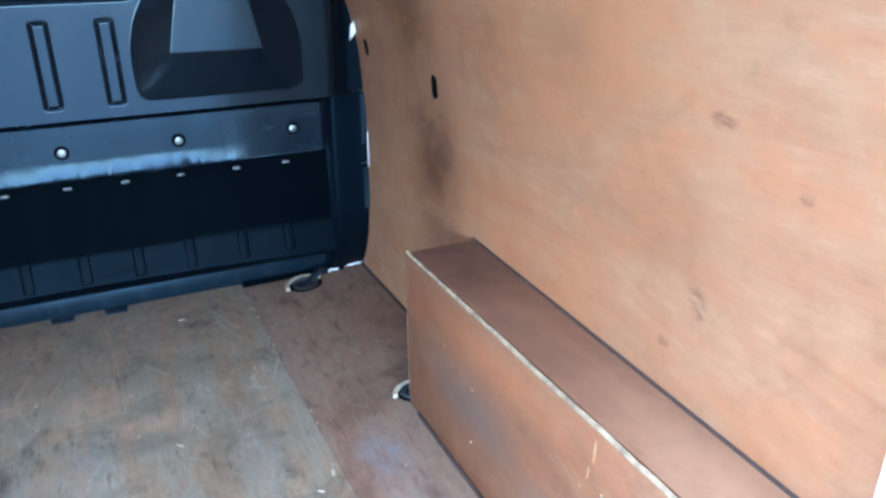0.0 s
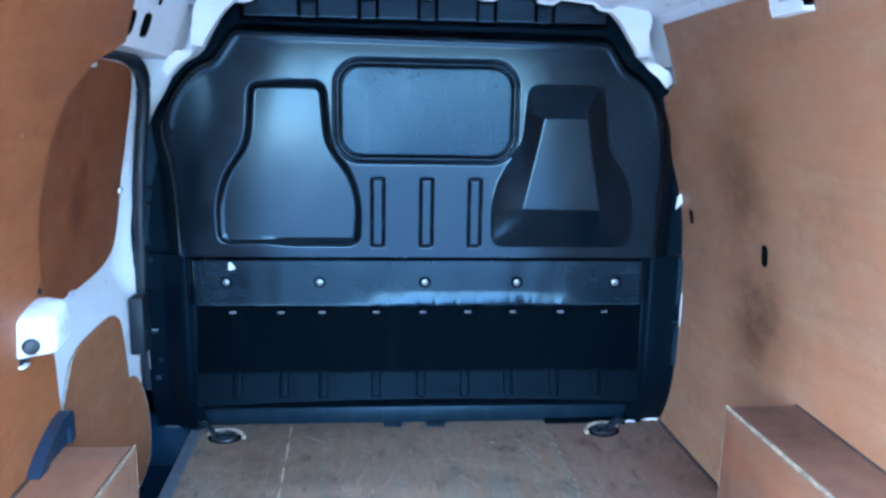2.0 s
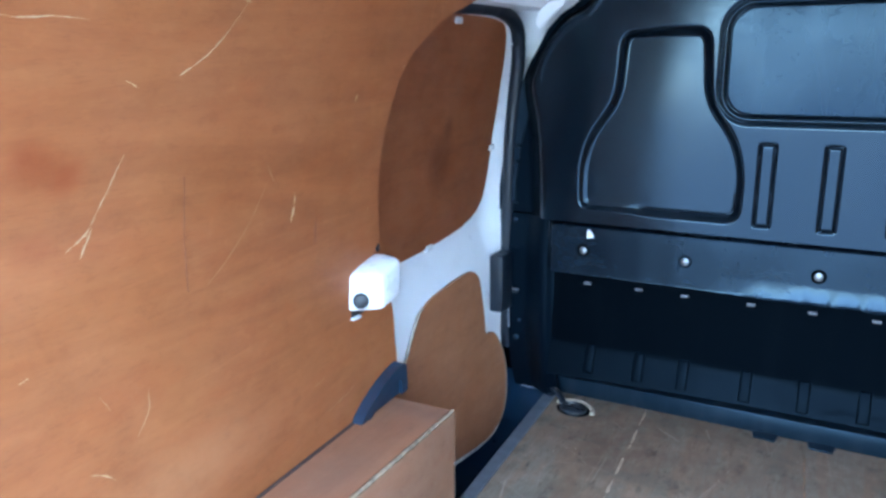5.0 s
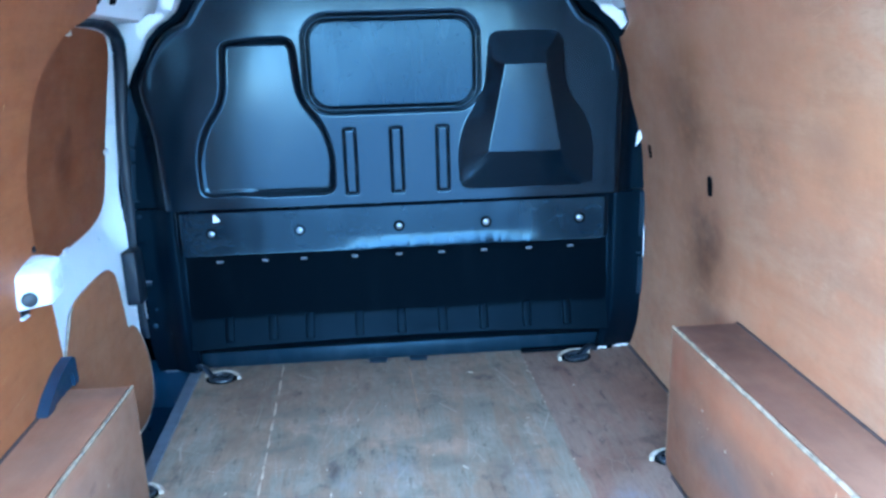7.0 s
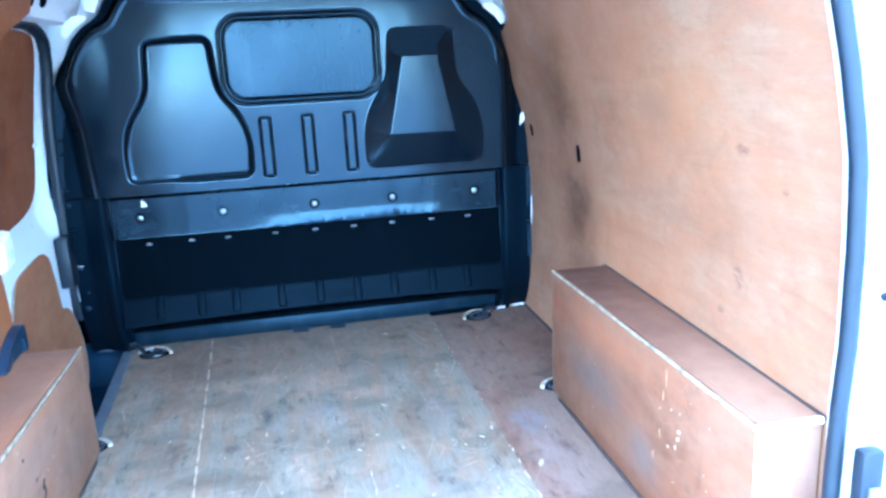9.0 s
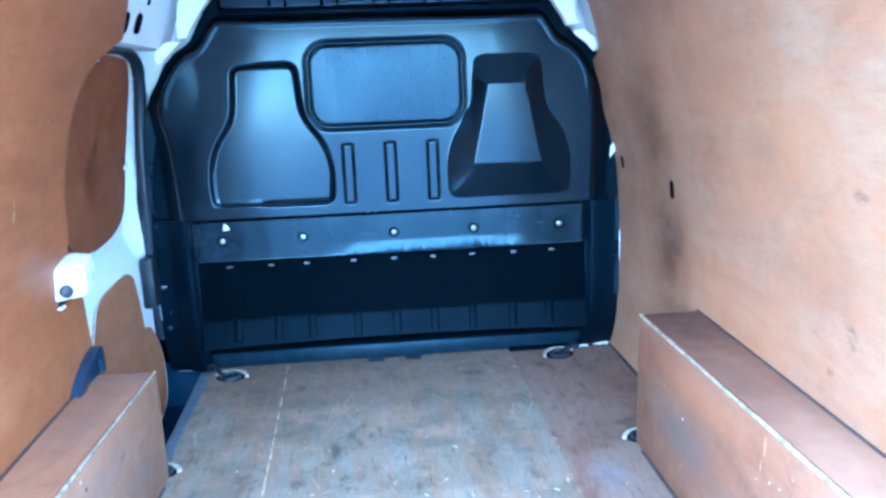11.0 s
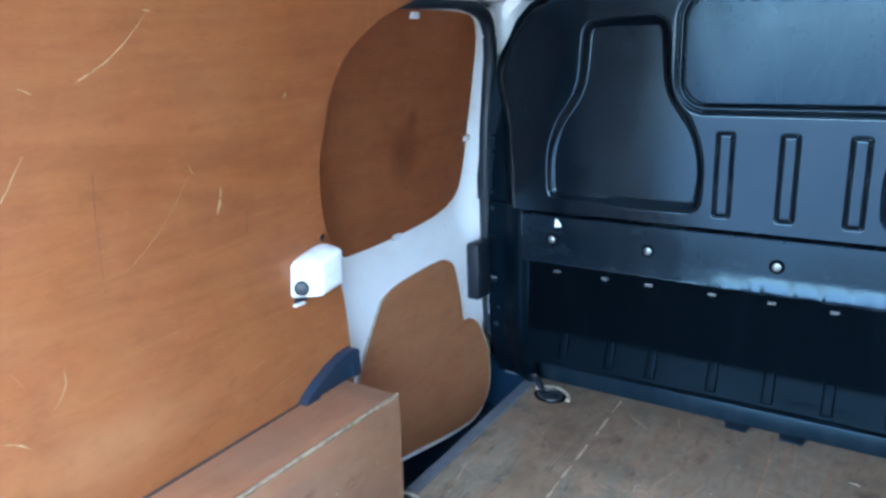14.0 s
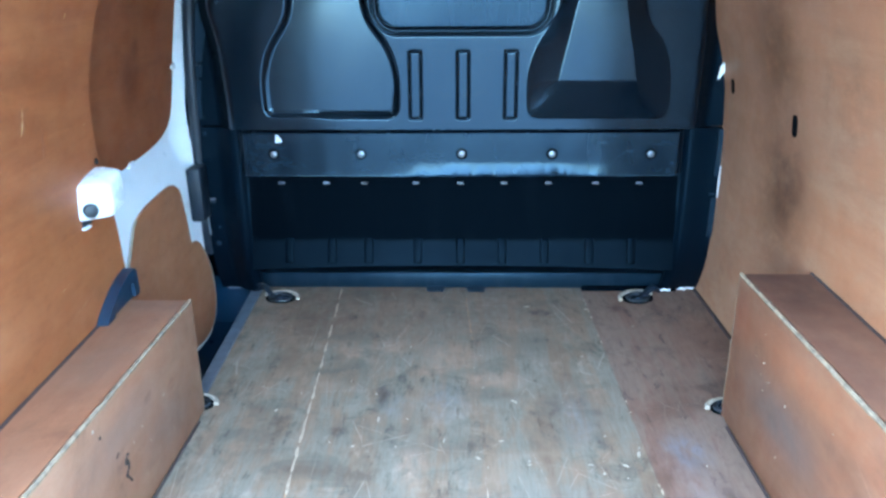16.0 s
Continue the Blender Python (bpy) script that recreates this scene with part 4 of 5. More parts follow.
part("sticker_scrap", plate_bm([(-0.538, 0.520), (-0.520, 0.522), (-0.522, 0.531), (-0.533, 0.543), (-0.537, 0.541)], lambda a, b, d: (a, 1.9985 - d, b), 0.002), WHITE_PLASTIC, beam, "torn scrap of white sticker")

# lower panel, ribs, clips and sill
nx, nz = 200, 50
uu = np.linspace(0.0, 1.0, nz)[:, None] * np.ones((1, nx))
xx = np.linspace(-1, 1, nx)[None, :] * 0.652 + 0 * uu
foot = 0.124 - 0.014 * (np.abs(xx) / 0.65) ** 2
zz = foot + (0.552 - foot) * uu
yy = 2.068 - 0.030 * np.clip((0.195 - zz) / 0.085, 0, 1)
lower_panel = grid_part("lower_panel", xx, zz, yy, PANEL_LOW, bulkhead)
lower_panel.data.materials.append(PANEL_FOOT)
# The tilted foot takes the lighter copy in place of caught light.
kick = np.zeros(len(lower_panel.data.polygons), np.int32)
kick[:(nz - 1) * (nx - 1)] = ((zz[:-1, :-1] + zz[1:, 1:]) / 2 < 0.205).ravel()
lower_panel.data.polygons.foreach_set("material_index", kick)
for side in (1, -1):
    xx = side * np.linspace(0.648, 0.792, 30)[None, :] + 0 * uu[:, :30]
    zz = 0.004 + 0.546 * uu[:, :30]
    yy = 2.052 + (0.033 if side < 0 else 0.010) * step(0.67, 0.745, np.abs(xx)) + 0.016 * step(0.67, 0.65, np.abs(xx)) + (0.068 if side < 0 else 0.098) * np.clip((0.36 - zz) / 0.36, 0, 1) ** 3.3
    grid_part("side_column", xx[:, ::side], zz[:, ::side], yy[:, ::side], PANEL_SIDE, bulkhead)
part("sill_flange", box_bm((-0.665, 2.164, -0.004), (0.665, 2.24, 0.052), 0.006), SILL, bulkhead, "dark sill flange with its lit blue put into the colour")
part("sill_lip", box_bm((0.392, 2.144, -0.006), (0.70, 2.162, 0.010), 0.003), PANEL_LOW, bulkhead)
# Black sheet added for the dark space behind the gap under the panel.
part("gap_backing", box_bm((-0.72, 2.25, -0.05), (0.78, 2.262, 0.56)), PANEL_LOW, bulkhead)
RIB_X = (-0.531, -0.399, -0.286, -0.135, -0.004, 0.124, 0.253, 0.39, 0.517)
rib_mesh = clip_mesh = None
for x in RIB_X:
    if rib_mesh is None:
        rib = part("rib", box_bm((-0.0135, -0.007, 0.0), (0.0135, 0.004, 0.078), 0.004, 3), PANEL_FOOT, lower_panel)
        clip = part("clip", box_bm((-0.009, -0.006, -0.0025), (0.009, 0.004, 0.0025), 0.0015), CLIP_STEEL, lower_panel, "grey metal clip")
        rib_mesh, clip_mesh = rib.data, clip.data
    else:
        rib, clip = new("rib", rib_mesh), new("clip", clip_mesh)
        rib.parent = clip.parent = lower_panel
        clip["label"] = "grey metal clip"
    rib.matrix_basis = pose(x * 1.01, 2.047, 0.130, -19)
    clip.matrix_basis = pose(x, 2.0, 0.400)
for x in (-0.084, 0.049):
    part("lug", plate_bm([(x - 0.036, 2.170), (x - 0.028, 2.128), (x + 0.024, 2.124), (x + 0.032, 2.170)], lambda a, b, d: (a, b, 0.0005 + d), 0.004), FLANGE_STEEL, bulkhead)


def flange_y(side, z):
    """How deep the bulkhead's side flange lies."""
    return (2.084 if side < 0 else 2.061) + (0.068 if side < 0 else 0.098) * max(0.0, (0.36 - z) / 0.36) ** 3.3


for side, pieces in ((-1, ((0.742, 0.905), (0.698, 0.731), (0.585, 0.686))), (1, ((0.590, 0.672), (0.405, 0.545), (0.215, 0.335)))):
    for lo, hi in pieces:
        def flange(u, v):
            z = lo + (hi - lo) * v
            edge = float(np.interp(z, OUT_Z, OUT_X)) + 0.012 if z > 0.56 else 0.790
            return (side * (edge - 0.040 * u), flange_y(side, z) - 0.005, z)
        sheet("flange_piece", flange, 2, 6, (0, 0.004, 0), FLANGE_STEEL, bulkhead, "dark blue-grey steel flange piece")
for side, z, w, mat in ((-1, 0.577, 0.024, FLANGE_STEEL), (-1, 0.327, 0.030, TRIM_STRIP), (-1, 0.317, 0.028, FLANGE_STEEL), (-1, 0.45, 0.030, PANEL_SIDE), (1, 0.577, 0.036, PANEL_SIDE), (1, 0.35, 0.045, FLANGE_STEEL)):
    x0, x1 = sorted((side * 0.790, side * (0.790 - w)))
    y0 = flange_y(side, z) - 0.006
    part("side_ledge", box_bm((x0, y0, z - 0.002), (x1, y0 + 0.012, z + 0.002), 0.001), mat, bulkhead)
for x, z, r in ((-0.768, 0.180, 0.009), (-0.757, 0.236, 0.005), (-0.772, 0.530, 0.007), (-0.720, 0.155, 0.005)):
    part("weld_spot", lathe_bm([(r, 0.0), (r * 0.7, 0.0012), (0.001, 0.0016)], 12, pose(x, flange_y(-1, z) - 0.001 - 0.02 * max(0.0, (-0.745 - x) * -1) / 0.1, z, 90)), FLANGE_STEEL, bulkhead)

# white hoop and body metal at the bulkhead's upper corners, plates for cab daylight
for side in (1, -1):
    hoop = thing("corner_hoop", "white painted body hoop at the bulkhead corner", "body panel", kind="structure")
    slim = 0.0 if side < 0 else 0.014
    outer = [(0.612 - slim, 1.116), (0.608 - slim, 1.165), (0.600, 1.212), (0.565, 1.25), (0.47, 1.272)]
    inner = [(0.455, 1.252), (0.500 - slim, 1.228), (0.530 - slim, 1.198), (0.553 - slim, 1.164), (0.573 - slim, 1.135), (0.584 - slim, 1.112)]
    curve = lambda pts: [(p.x, p.y) for p in smooth_line([(x, z, 0.0) for x, z in pts], 5)]
    part("hoop_strip", plate_bm([(side * x, z) for x, z in curve(outer) + curve(inner)], lambda a, b, d: (a, 1.985 + d, b), 0.03), WHITE, hoop)
    # White plate added in place of cab daylight showing through the corner gap.
    leak_shape = ((0.612, 1.103), (0.616, 1.092), (0.655, 1.062), (0.677, 1.036), (0.690, 1.052), (0.680, 1.080), (0.652, 1.102))
    part("cab_light_plate", plate_bm([(side * (x - 1.5 * slim), z - 0.5 * slim) for x, z in leak_shape], lambda a, b, d: (a, 1.996 + d, b), 0.003), WHITE, hoop, "white plate standing in for daylight from the cab")
    part("pillar_face", box_bm((min(side * 0.57, side * 0.80), 2.125, 0.55), (max(side * 0.57, side * 0.80), 2.145, 1.26), 0.004), WHITE, hoop)

bead_pts = [roof_sheet(k / 120, 0.925) for k in range(14, 107)]
tagged(part("roof_edge_bead", tube_bm([(x, 1.992, z - 0.003) for x, y, z in bead_pts], 0.005, 8), WHITE), "white painted bead along the front edge of the van roof", "roof edge", kind="structure")

# ---- sliding door in the left side ----
door = thing("sliding_door", "white van sliding door lined with brown plywood panels", "sliding door")


def bowed(x, y, z):
    """The door curls in at its front edge above the waist."""
    return (x + float(np.interp(z, [0.40, 0.5, 0.6, 0.9], [0.0, 0.038, 0.030, 0.012])) * float(step(2.045, 2.095, y)), y, z)


def on_door(lift):
    return lambda a, b, d: bowed(door_x(a, b) + lift + d, a, b)


DOOR_OUTLINE = fillet([(1.36, 1.075), (2.100, 1.075), (2.100, 0.02), (2.104, -0.060), (2.075, -0.104), (2.02, -0.117), (1.94, -0.115), (1.82, -0.098), (1.69, -0.075), (1.60, -0.062), (1.36, -0.055)], 0.05)
part("door_skin", plate_bm(DOOR_OUTLINE, on_door(-0.013), 0.010, 30, 24), WHITE, door)
WINDOW_PLY = chaikin([(1.38, 1.062), (1.94, 1.066), (2.018, 1.032), (2.042, 0.845), (2.042, 0.67), (2.006, 0.548), (1.735, 0.515), (1.42, 0.515)], 2)
window_lining = part("window_lining", plate_bm(WINDOW_PLY, on_door(0.0), 0.005, 24, 20), PLY_DOOR, door, "dark brown plywood window panel")
LOWER_PLY = chaikin([(1.44, 0.05), (1.500, 0.200), (1.540, 0.285), (1.590, 0.360), (1.622, 0.408), (1.85, 0.424), (1.928, 0.418), (1.958, 0.320), (1.972, 0.262), (1.978, 0.214), (2.030, 0.214), (2.080, 0.160), (2.116, 0.080), (2.120, 0.0), (2.095, -0.070), (2.02, -0.100), (1.94, -0.098), (1.82, -0.080), (1.69, -0.056), (1.45, -0.03)], 2)
lower_lining = part("lower_lining", plate_bm(LOWER_PLY, on_door(0.0), 0.005, 16, 20), PLY_DOOR_LOW, door, "brown plywood lower panel")
edge_pts = [(door_x(y, z) + 0.0035, y - 0.001, z) for y, z in sorted(((float(y), float(z)) for y, z in LOWER_PLY if y < 1.66 and 0.06 < z < 0.414), key=lambda p: p[1])]
part("lower_lining_edge", tube_bm(edge_pts, 0.0034, 6), CUT_RIM, lower_lining, "pale plywood edge")
edge_pts = [(door_x(y, z) + 0.0035, y, z) for y, z in sorted(((float(y), float(z)) for y, z in LOWER_PLY if y > 2.04 and -0.095 < z < 0.20), key=lambda p: p[1])]
part("lower_lining_edge", tube_bm([bowed(*p) for p in edge_pts], 0.0026, 6), CUT_RIM, lower_lining, "pale plywood edge")
seal_pts = smooth_line([(door_x(y, z) + 0.006, y, z) for y, z in ((1.60, 1.078), (1.80, 1.083), (1.93, 1.080))] + [(-0.752, 2.025, 1.045), (-0.764, 2.068, 0.965), (-0.777, 2.080, 0.88), (-0.790, 2.085, 0.75), (-0.797, 2.090, 0.60), (-0.802, 2.098, 0.45), (-0.804, 2.107, 0.25), (-0.804, 2.118, 0.14)])
part("door_seal", tube_bm(seal_pts, 0.018, 12), RUBBER, door, "black rubber seal")
for y, z in ((1.728, 1.052), (2.044, 0.733), (1.734, 0.519)):
    cx, cy, cz = bowed(door_x(y, z), y, z)
    part("panel_clip", box_bm((cx - 0.002, cy - 0.017, cz - 0.009), (cx + 0.009, cy + 0.017, cz + 0.007), 0.004), WHITE_PLASTIC, window_lining, "white plastic panel clip")
tagged(part("door_buffer", box_bm((-0.816, 2.006, 0.276), (-0.776, 2.080, 0.440), 0.007), RUBBER), "black rubber buffer block beside the sliding door", "buffer")

latch = thing("door_latch", "white plastic latch cover with a black knob on the side lining", "door latch")
bm = box_bm((-0.792, 1.283, 0.508), (-0.704, 1.364, 0.612), 0.010, 3)
bmesh.ops.subdivide_edges(bm, edges=[e for e in bm.edges if e.calc_length() > 0.03], cuts=4, use_grid_fill=True)
for v in bm.verts:
    ahead, out, up = (v.co.y - 1.283) / 0.081, (v.co.x + 0.792) / 0.088, max(0.0, (v.co.z - 0.55) / 0.068)
    v.co.y += 0.012 * (1 - ahead) - 0.048 * (1 - ahead) * (1 - out)
    v.co.z -= up * (0.030 * (1 - ahead) ** 1.3 + 0.008 * ahead ** 2 + 0.010 * abs(2 * out - 1.1) ** 1.6)
    if v.co.z < 0.55:
        v.co.z += 0.012 * ahead + 0.006 * out
cover = part("cover", bm, WHITE_PLASTIC, latch)
part("collar", box_bm((-0.800, 1.352, 0.520), (-0.722, 1.378, 0.588), 0.010), WHITE_PLASTIC, latch)
part("knob", lathe_bm([(0.015, -0.008), (0.015, 0.005), (0.0125, 0.009), (0.004, 0.011)], 18, pose(-0.740, 1.275, 0.534, 90, 0, 36)), BLACK_PLASTIC, cover, "black knob")
part("tongue", box_bm((-0.790, 1.268, 0.493), (-0.752, 1.296, 0.498), 0.002), WHITE_PLASTIC, latch)
part("catch", box_bm((-0.790, 1.272, 0.498), (-0.758, 1.310, 0.518), 0.002), BLACK_PLASTIC, latch, "black catch")
part("hook", tube_bm(smooth_line([(-0.770, 1.372, 0.580), (-0.768, 1.374, 0.606), (-0.760, 1.366, 0.618), (-0.754, 1.356, 0.612)], 5), 0.005, 8), BLACK_PLASTIC, latch, "black hook")

# ---- door step well ----
well = thing("door_step", "black plastic step well beside the floor edge", "step", kind="structure")
part("well_floor", box_bm((-0.93, 1.42, -0.215), (-0.64, 2.2, -0.195)), BLACK_PLASTIC, well)
part("well_side", box_bm((-0.665, 1.42, -0.2), (-0.645, 2.2, -0.018)), BLACK_PLASTIC, well)
TREAD_Y, TREAD_Z = [1.45, 1.86, 1.98, 2.10, 2.16, 2.20, 2.24], [-0.188, -0.184, -0.172, -0.150, -0.135, -0.08, 0.0]
part("step_tread", plate_bm([(-0.92, y) for y in TREAD_Y] + [(-0.655, y) for y in reversed(TREAD_Y)], lambda a, b, d: (a, b, float(np.interp(b, TREAD_Y, TREAD_Z)) + d), 0.008), STEP_PLASTIC, well, "black plastic step cover with reflected sky blue in its colour")

# ---- wheel arch boxes ----
def arch_box(side, inner, y0, y1, top, label):
    ob = thing("wheel_arch_box", label, "wheel arch box", "wheel arch boxes")
    wall_x = right_x if side > 0 else left_x
    s = side
    side_ply = PLY_BOX if side > 0 else PLY_BOX_LEFT

    def top_sheet(u, v):
        y = y0 + 0.006 + u * (y1 - y0 - 0.012)
        far = wall_x(y, top) - s * 0.008
        return (inner * s + s * 0.008 + v * (far - inner * s - s * 0.008), y, top)

    top_board = sheet("top_board", top_sheet, 12, 4, (0, 0, -0.012), PLY_BOX_TOP if side > 0 else PLY_BOX_PALE, ob, "dark red-brown plywood top" if side > 0 else "tan plywood top")
    lo, hi = sorted((inner * s, inner * s + s * 0.012))
    part("side_board", box_bm((lo, y0, 0.003), (hi, y1, top - 0.005), 0.0015), side_ply, ob)
    for name, y in (("rear_board", y0), ("front_board", y1 - 0.012)):
        far = wall_x(y, 0.2) - s * 0.006
        lo, hi = sorted((inner * s + s * 0.0125, far))
        # Right rear board takes darker ply to offset the strong light on it.
        part(name, box_bm((lo, y, 0.003), (hi, y + 0.012, top - 0.013), 0.0015), PLY_BOX_TOP if name == "rear_board" and side > 0 else side_ply, ob)
    # raw ply edge along the top, worn and uneven
    bm = bmesh.new()
    rows = []
    for k in range(121):
        t = k / 120
        y = y0 + t * (y1 - y0)
        wob = 0.0022 * noise.noise(Vector((y * 31, side * 2.0, 0.3))) + 0.0012 * noise.noise(Vector((y * 90, 0.4, side)))
        wide = 0.0034 + wob
        pts = ((0.0, -0.0065 + wob), (-0.0012, -0.003), (0.002, 0.0015), (wide, 0.0018), (wide + 0.001, -0.008))
        rows.append([bm.verts.new((s * (inner + a), y, top + b)) for a, b in pts])
    for a, b in zip(rows, rows[1:]):
        for k in range(4):
            bm.faces.new((a[k], a[k + 1], b[k + 1], b[k]))
    bm.faces.new(rows[0])
    bm.faces.new(list(reversed(rows[-1])))
    part("raw_edge", bm, PLY_EDGE, top_board, "pale worn plywood edge")
    bm = bmesh.new()
    rows = []
    for k in range(61):
        z = 0.02 + (top - 0.03) * k / 60
        w = 0.0028 * max(0.05, noise.noise(Vector((z * 55, side * 3.0, 1.1))) + 0.25)
        rows.append([bm.verts.new(p) for p in ((s * (inner - 0.0004), y1 - w, z), (s * (inner - 0.0006), y1 + 0.0006, z), (s * (inner + w), y1 + 0.0006, z))])
    for a, c in zip(rows, rows[1:]):
        for k in range(2):
            bm.faces.new((a[k], a[k + 1], c[k + 1], c[k]))
    part("chipped_corner", bm, PLY_EDGE, ob, "chipped pale corner edge")
    far = wall_x(y0, top) - s * 0.006
    lo, hi = sorted((inner * s, far))
    part("rear_edge", join_bm(box_bm((lo, y0 - 0.004, top - 0.010), (hi, y0 + 0.006, top + 0.001), 0.002), box_bm((min(inner * s, inner * s + s * 0.012), y0 - 0.004, 0.004), (max(inner * s, inner * s + s * 0.012), y0 - 0.001, top - 0.01), 0.001)), SAWN_EDGE, ob, "pale sawn plywood end edge")
    def joint(u, v):
        y = y0 + u * (y1 - y0)
        return (wall_x(y, top) - s * (0.0075 - 0.0065 * v), y, top + 0.0015)
    sheet("wall_joint", joint, 12, 1, (0, 0, -0.01), DARK_GAP, ob)
    lo, hi = sorted((inner * s - s * 0.006, inner * s - s * 0.0005))
    part("floor_joint", box_bm((lo, y0, -0.002), (hi, y1 - 0.05, 0.003), 0.001), DARK_GAP, ob)
    return ob


box_right = arch_box(1, 0.607, 0.457, 1.395, 0.357, "brown plywood wheel arch box with pale worn edge, taller")
box_left = arch_box(-1, 0.610, 0.457, 1.398, 0.288, "brown plywood wheel arch box with pale worn edge, lower")


def flecks(name, marks, x, s, mat, parent, label):
    """Small torn spots standing a hair proud of a box side."""
    bm = bmesh.new()
    for y, z, long, tall, turn in marks:
        pts = []
        for k in range(8):
            a = 2 * math.pi * k / 8
            q = rng.uniform(0.55, 1.0)
            p, r = long * q * math.cos(a), tall * q * math.sin(a)
            pts.append((y + p * math.cos(turn) - r * math.sin(turn), z + p * math.sin(turn) + r * math.cos(turn)))
        low, high = [bm.verts.new((x, *p)) for p in pts], [bm.verts.new((x - s * 0.0008, *p)) for p in pts]
        bm.faces.new(high)
        for i in range(8):
            bm.faces.new((low[i], low[(i + 1) % 8], high[(i + 1) % 8], high[i]))
    tagged(part(name, bm, mat, parent, label, smooth=False), kind="stuff")


flecks("chips", [(0.690, 0.230, 0.005, 0.005, 0), (0.694, 0.212, 0.005, 0.007, 0.4), (0.688, 0.268, 0.003, 0.004, 0), (0.72, 0.262, 0.002, 0.003, 0), (0.702, 0.190, 0.002, 0.008, 0.1), (0.73, 0.178, 0.003, 0.003, 0), (1.095, 0.205, 0.004, 0.003, 0.3), (1.10, 0.09, 0.003, 0.003, 0), (1.21, 0.235, 0.003, 0.002, 0.2)] + [(rng.uniform(0.55, 1.30), rng.uniform(0.05, 0.32), 0.0018, 0.0018, 0.0) for _ in range(14)], 0.607, 1, CHIP, box_right, "pale torn chips")
flecks("scrape", [(0.742, 0.318, 0.0022, 0.020, 0.05), (0.753, 0.275, 0.0016, 0.014, 0.1), (0.765, 0.190, 0.002, 0.013, -0.1), (0.79, 0.130, 0.002, 0.012, 0.0)], 0.607, 1, RUST, box_right, "orange bare scrapes")
flecks("chips", [(0.907, 0.262, 0.004, 0.004, 0), (1.19, 0.166, 0.003, 0.003, 0), (0.80, 0.20, 0.003, 0.002, 0)] + [(rng.uniform(0.6, 1.35), rng.uniform(0.05, 0.25), 0.0018, 0.0018, 0.0) for _ in range(12)], -0.610, -1, CHIP, box_left, "pale torn chips")
SPLIT = plain("dark split in veneer", (0.035, 0.022, 0.016), 0.8)
part("veneer_split", tube_bm(smooth_line([(-0.6095, 1.007, 0.152), (-0.6095, 0.992, 0.140), (-0.6095, 1.006, 0.128), (-0.6095, 0.990, 0.116), (-0.6095, 0.999, 0.106), (-0.6095, 1.007, 0.093)], 4), 0.0022, 5), SPLIT, box_left, "dark split in the veneer")
flecks("splits", [(1.003, 0.135, 0.006, 0.012, 0.3), (0.995, 0.112, 0.005, 0.009, -0.4), (0.925, 0.238, 0.006, 0.004, 0.2), (0.972, 0.172, 0.008, 0.003, 0.5)], -0.610, -1, SPLIT, box_left, "dark torn veneer")
trim = thing("wall_joint_strip", "dark line between floor and plywood wall", "joint", kind="structure")
sheet("strip", lambda u, v: (right_x(1.4 + 0.76 * u, 0.0) - 0.008 + 0.008 * v, 1.4 + 0.76 * u, 0.002), 4, 1, (0, 0, -0.006), DARK_GAP, trim)

arch_trim = thing("arch_trim", "blue-grey curved plastic rail cover on the box top", "rail cover")
ARC = [(1.256, 0.289), (1.266, 0.300), (1.296, 0.318), (1.340, 0.337), (1.385, 0.350), (1.422, 0.354), (1.434, 0.346), (1.436, 0.289), (1.412, 0.289), (1.410, 0.322), (1.385, 0.326), (1.338, 0.313), (1.305, 0.299), (1.296, 0.289)]
part("cover", plate_bm(ARC, lambda a, b, d: (left_x(a, b) + 0.001 + d, a, b), 0.024), GREY_PLASTIC, arch_trim)
part("web", plate_bm([(1.29, 0.289), (1.43, 0.289), (1.43, 0.338), (1.38, 0.334), (1.32, 0.315)], lambda a, b, d: (left_x(a, b) + 0.001 + d, a, b), 0.017), GREY_PLASTIC, arch_trim)

# ---- lashing rings let into the floor ----
def lashing_ring(x, y, wide, turn):
    ob = thing("lashing_ring", "black lashing ring in a cut-out of the floor with pale rim", "lashing ring", "lashing rings")
    cup = lathe_bm([(wide * 0.98, 0.0006), (wide, 0.0022), (wide * 0.9, 0.003), (wide * 0.75, 0.0018), (wide * 0.3, 0.0015)], 26)
    cup = part("cup", cup, DARK_CUP, ob)
    rim = []
    for a in range(8, 173, 6):
        grow = 0.2 + 0.8 * math.sin(math.pi * (a - 8) / 164)
        rim.append((wide * 1.13 * math.cos(radians(a)), wide * 1.13 * math.sin(radians(a)), 0.003 + 0.003 * grow))
    part("cut_edge", tube_bm(rim, 0.0066, 8, 1.0), CUT_RIM, cup, "pale cut plywood rim")
    part("boss", lathe_bm([(0.60 * wide, 0.0016), (0.58 * wide, 0.006), (0.50 * wide, 0.008), (0.10 * wide, 0.0085)], 22), BOSS, ob, "glossy dark blue-grey centre")
    ring = [(0.70 * wide * math.cos(a), 0.70 * wide * math.sin(a), 0.006 + 0.003 * math.sin(a)) for a in [2 * math.pi * k / 22 for k in range(22)]]
    part("ring", tube_bm(ring, 0.0050, 8, closed=True), BLACK_PLASTIC, ob)
    ob.matrix_basis = pose(x, y, 0.0, 0, 0, turn) @ Matrix.Diagonal((1.0, 0.8, 1.0, 1.0))
    return ob


lashing_ring(0.560, 2.075, 0.052, 25)
lashing_ring(-0.580, 2.066, 0.050, -14)
lashing_ring(0.626, 1.420, 0.038, 8)
lashing_ring(-0.633, 1.422, 0.038, -8)

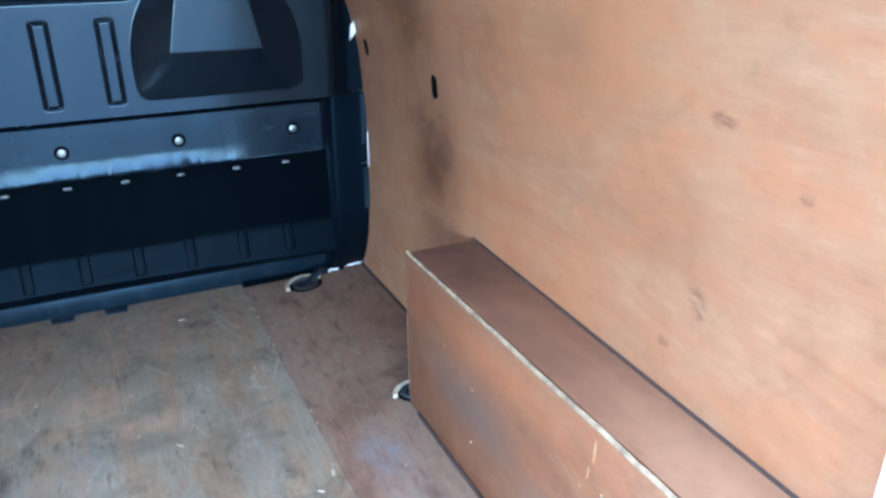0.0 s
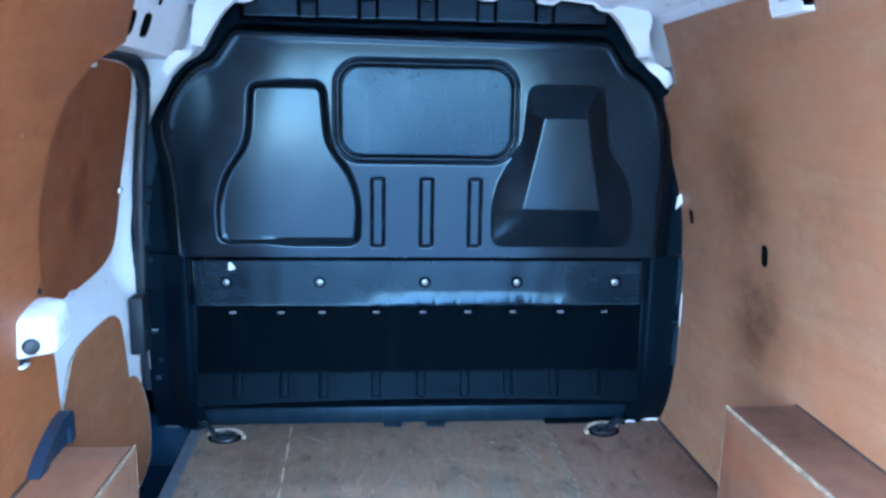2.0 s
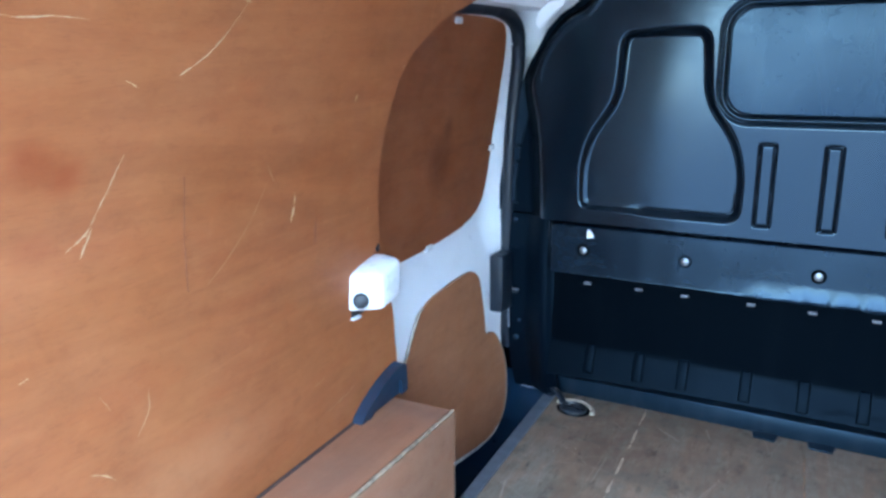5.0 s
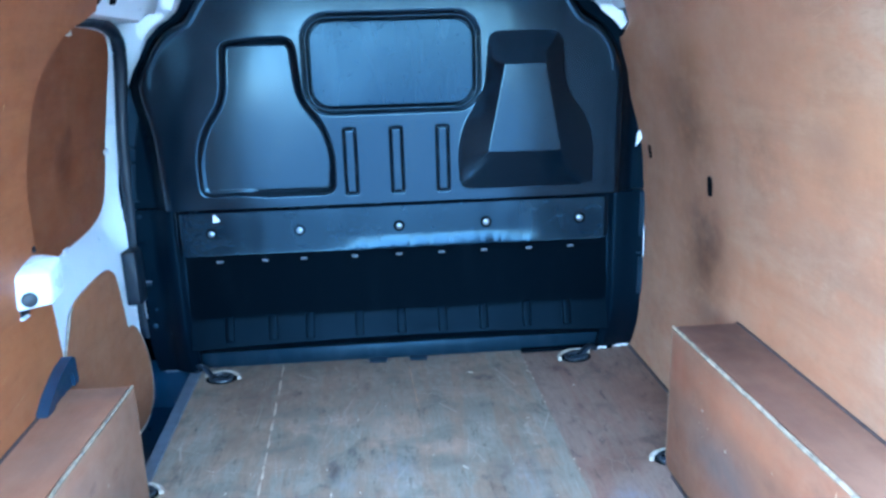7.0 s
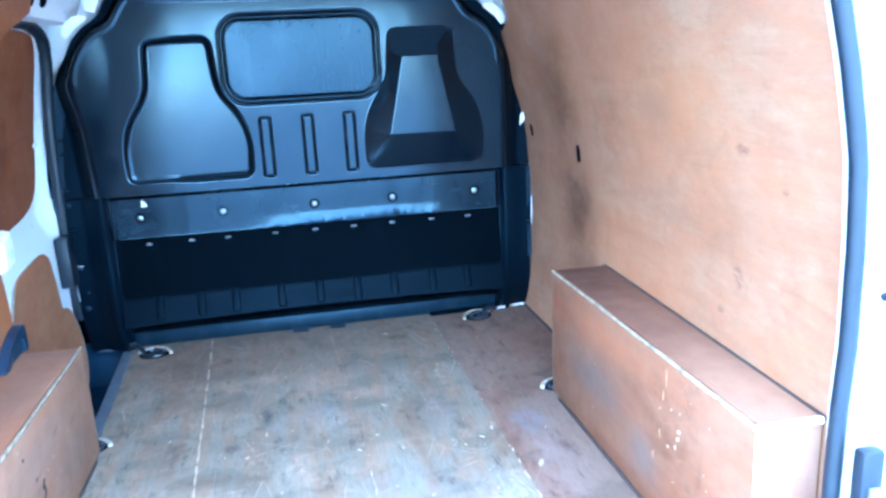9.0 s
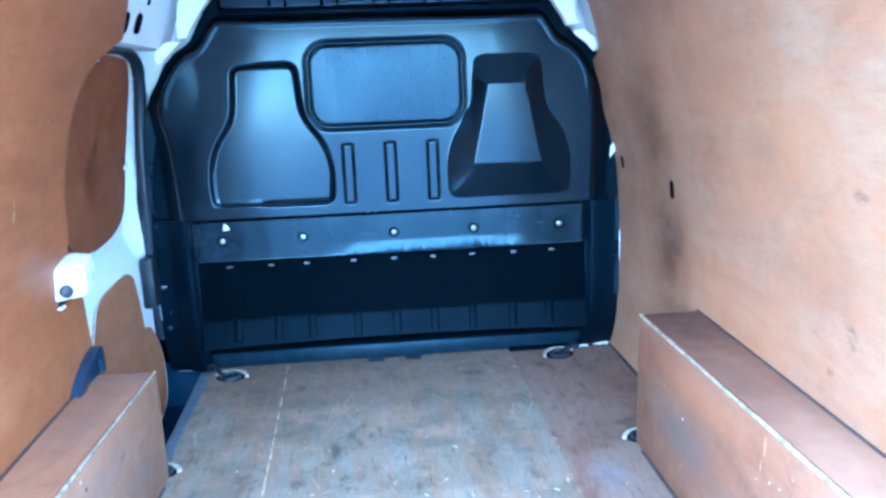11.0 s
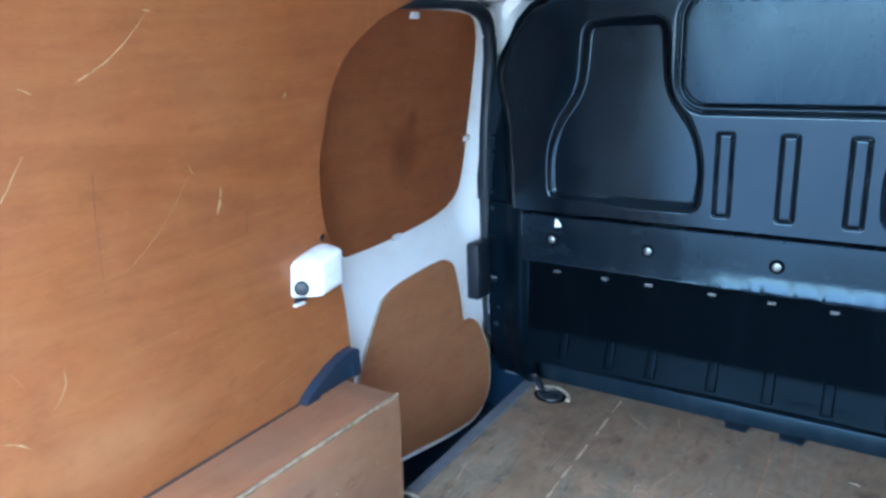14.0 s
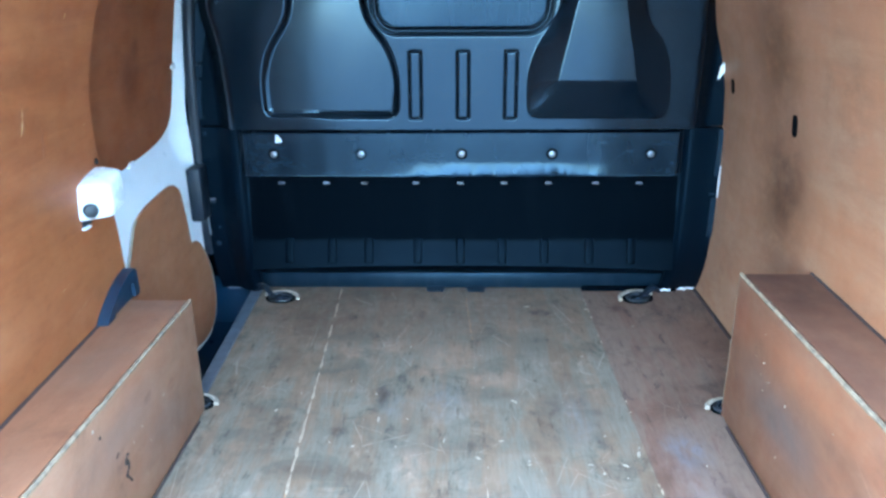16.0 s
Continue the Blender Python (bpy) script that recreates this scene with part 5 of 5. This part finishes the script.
for s, x0, y0 in ((-1, -0.640, 2.095), (1, 0.605, 2.098)):
    strap = thing("strap_end", "short black strap end beside the floor lashing ring", "strap", "strap ends")
    lift = 1.0 if s < 0 else 0.75
    webbing = part("webbing", tube_bm(smooth_line([(x0 + s * 0.030, y0 + 0.030, 0.006), (x0 + s * 0.022, y0 + 0.022, 0.026 * lift), (x0 + s * 0.006, y0 + 0.010, 0.032 * lift), (x0 - s * 0.012, y0 - 0.004, 0.022 * lift), (x0 - s * 0.026, y0 - 0.014, 0.008)], 5), 0.0135, 8, 0.45), RUBBER, strap)
    part("tab", tube_bm(smooth_line([(x0 + s * 0.022, y0 + 0.020, 0.030 * lift), (x0 + s * 0.008, y0 + 0.010, 0.037 * lift), (x0 - s * 0.004, y0 + 0.002, 0.032 * lift)], 4), 0.0045, 8, 0.4), CUT_RIM, webbing, "pale tab")

bead = thing("sealant_bead", "white sealant smears along the bulkhead foot", "sealant")
for x0, x1, y in ((0.622, 0.680, 2.140), (0.706, 0.758, 2.153), (-0.772, -0.712, 2.147), (-0.704, -0.650, 2.142)):
    pts = [(x0 + (x1 - x0) * k / 8, y + 0.006 * noise.noise(Vector((x0 * 9 + k, 0.5, 0))), 0.004 + 0.003 * noise.noise(Vector((k * 0.9, x0 * 7, 2)))) for k in range(9)]
    part("smear", tube_bm(pts, 0.0034 if x0 > 0 else 0.0022, 6), WHITE_PLASTIC if x0 > 0 else STRIP_GREY, bead)

edge_gap = thing("body_edge", "thin white body metal edge beside the bulkhead", "body panel", kind="structure")
part("edge_strip", box_bm((0.7622, 2.046, 0.341), (0.7644, 2.052, 0.440), 0.0008), WHITE_PLASTIC, edge_gap)
for (z0, x0), (z1, x1) in (((0.748, -0.781), (0.905, -0.764)), ((0.327, -0.790), (0.410, -0.785)), ((0.210, -0.788), (0.279, -0.790))):
    part("edge_strip", tube_bm([(x0, 2.084, z0), ((x0 + x1) / 2 - 0.001, 2.083, (z0 + z1) / 2), (x1, 2.084, z1)], 0.0016, 6), TRIM_STRIP, edge_gap)
part("edge_tab", plate_bm([(0.724, 0.690), (0.742, 0.712), (0.737, 0.738), (0.728, 0.728)], lambda a, b, d: (a, 2.040 + d, b), 0.004), WHITE_PLASTIC, edge_gap)

# ---- roof bow ends ----
for side, y0, y1, low in ((1, 1.25, 1.365, 1.143), (-1, 1.30, 1.41, 1.176)):
    bow = thing("roof_bow_bracket", "white folded steel bracket of a roof bow", "bracket", "roof brackets")
    wall_x = right_x if side > 0 else left_x
    for a, b in ((y0, y0 + 0.035), (y1 - 0.035, y1)):
        part("flange", plate_bm([(a, low + 0.008), (b, low + 0.008), (b, 1.25), (a, 1.25)], lambda p, q, d: (wall_x(p, q) - side * (0.002 + d), p, q), 0.02, 6), WHITE, bow)
    # Dark plate put in for the shaded slot between the flanges.
    part("web", plate_bm([(y0 + 0.035, low + 0.03), (y1 - 0.035, low + 0.03), (y1 - 0.035, 1.25), (y0 + 0.035, 1.25)], lambda p, q, d: (wall_x(p, q) - side * (0.002 + d), p, q), 0.005, 6), DARK_GAP, bow)
    part("foot", plate_bm([(y0, low), (y1, low), (y1, low + 0.022), (y0, low + 0.022)], lambda p, q, d: (wall_x(p, q) - side * (0.002 + d), p, q), 0.022, 2), WHITE, bow)
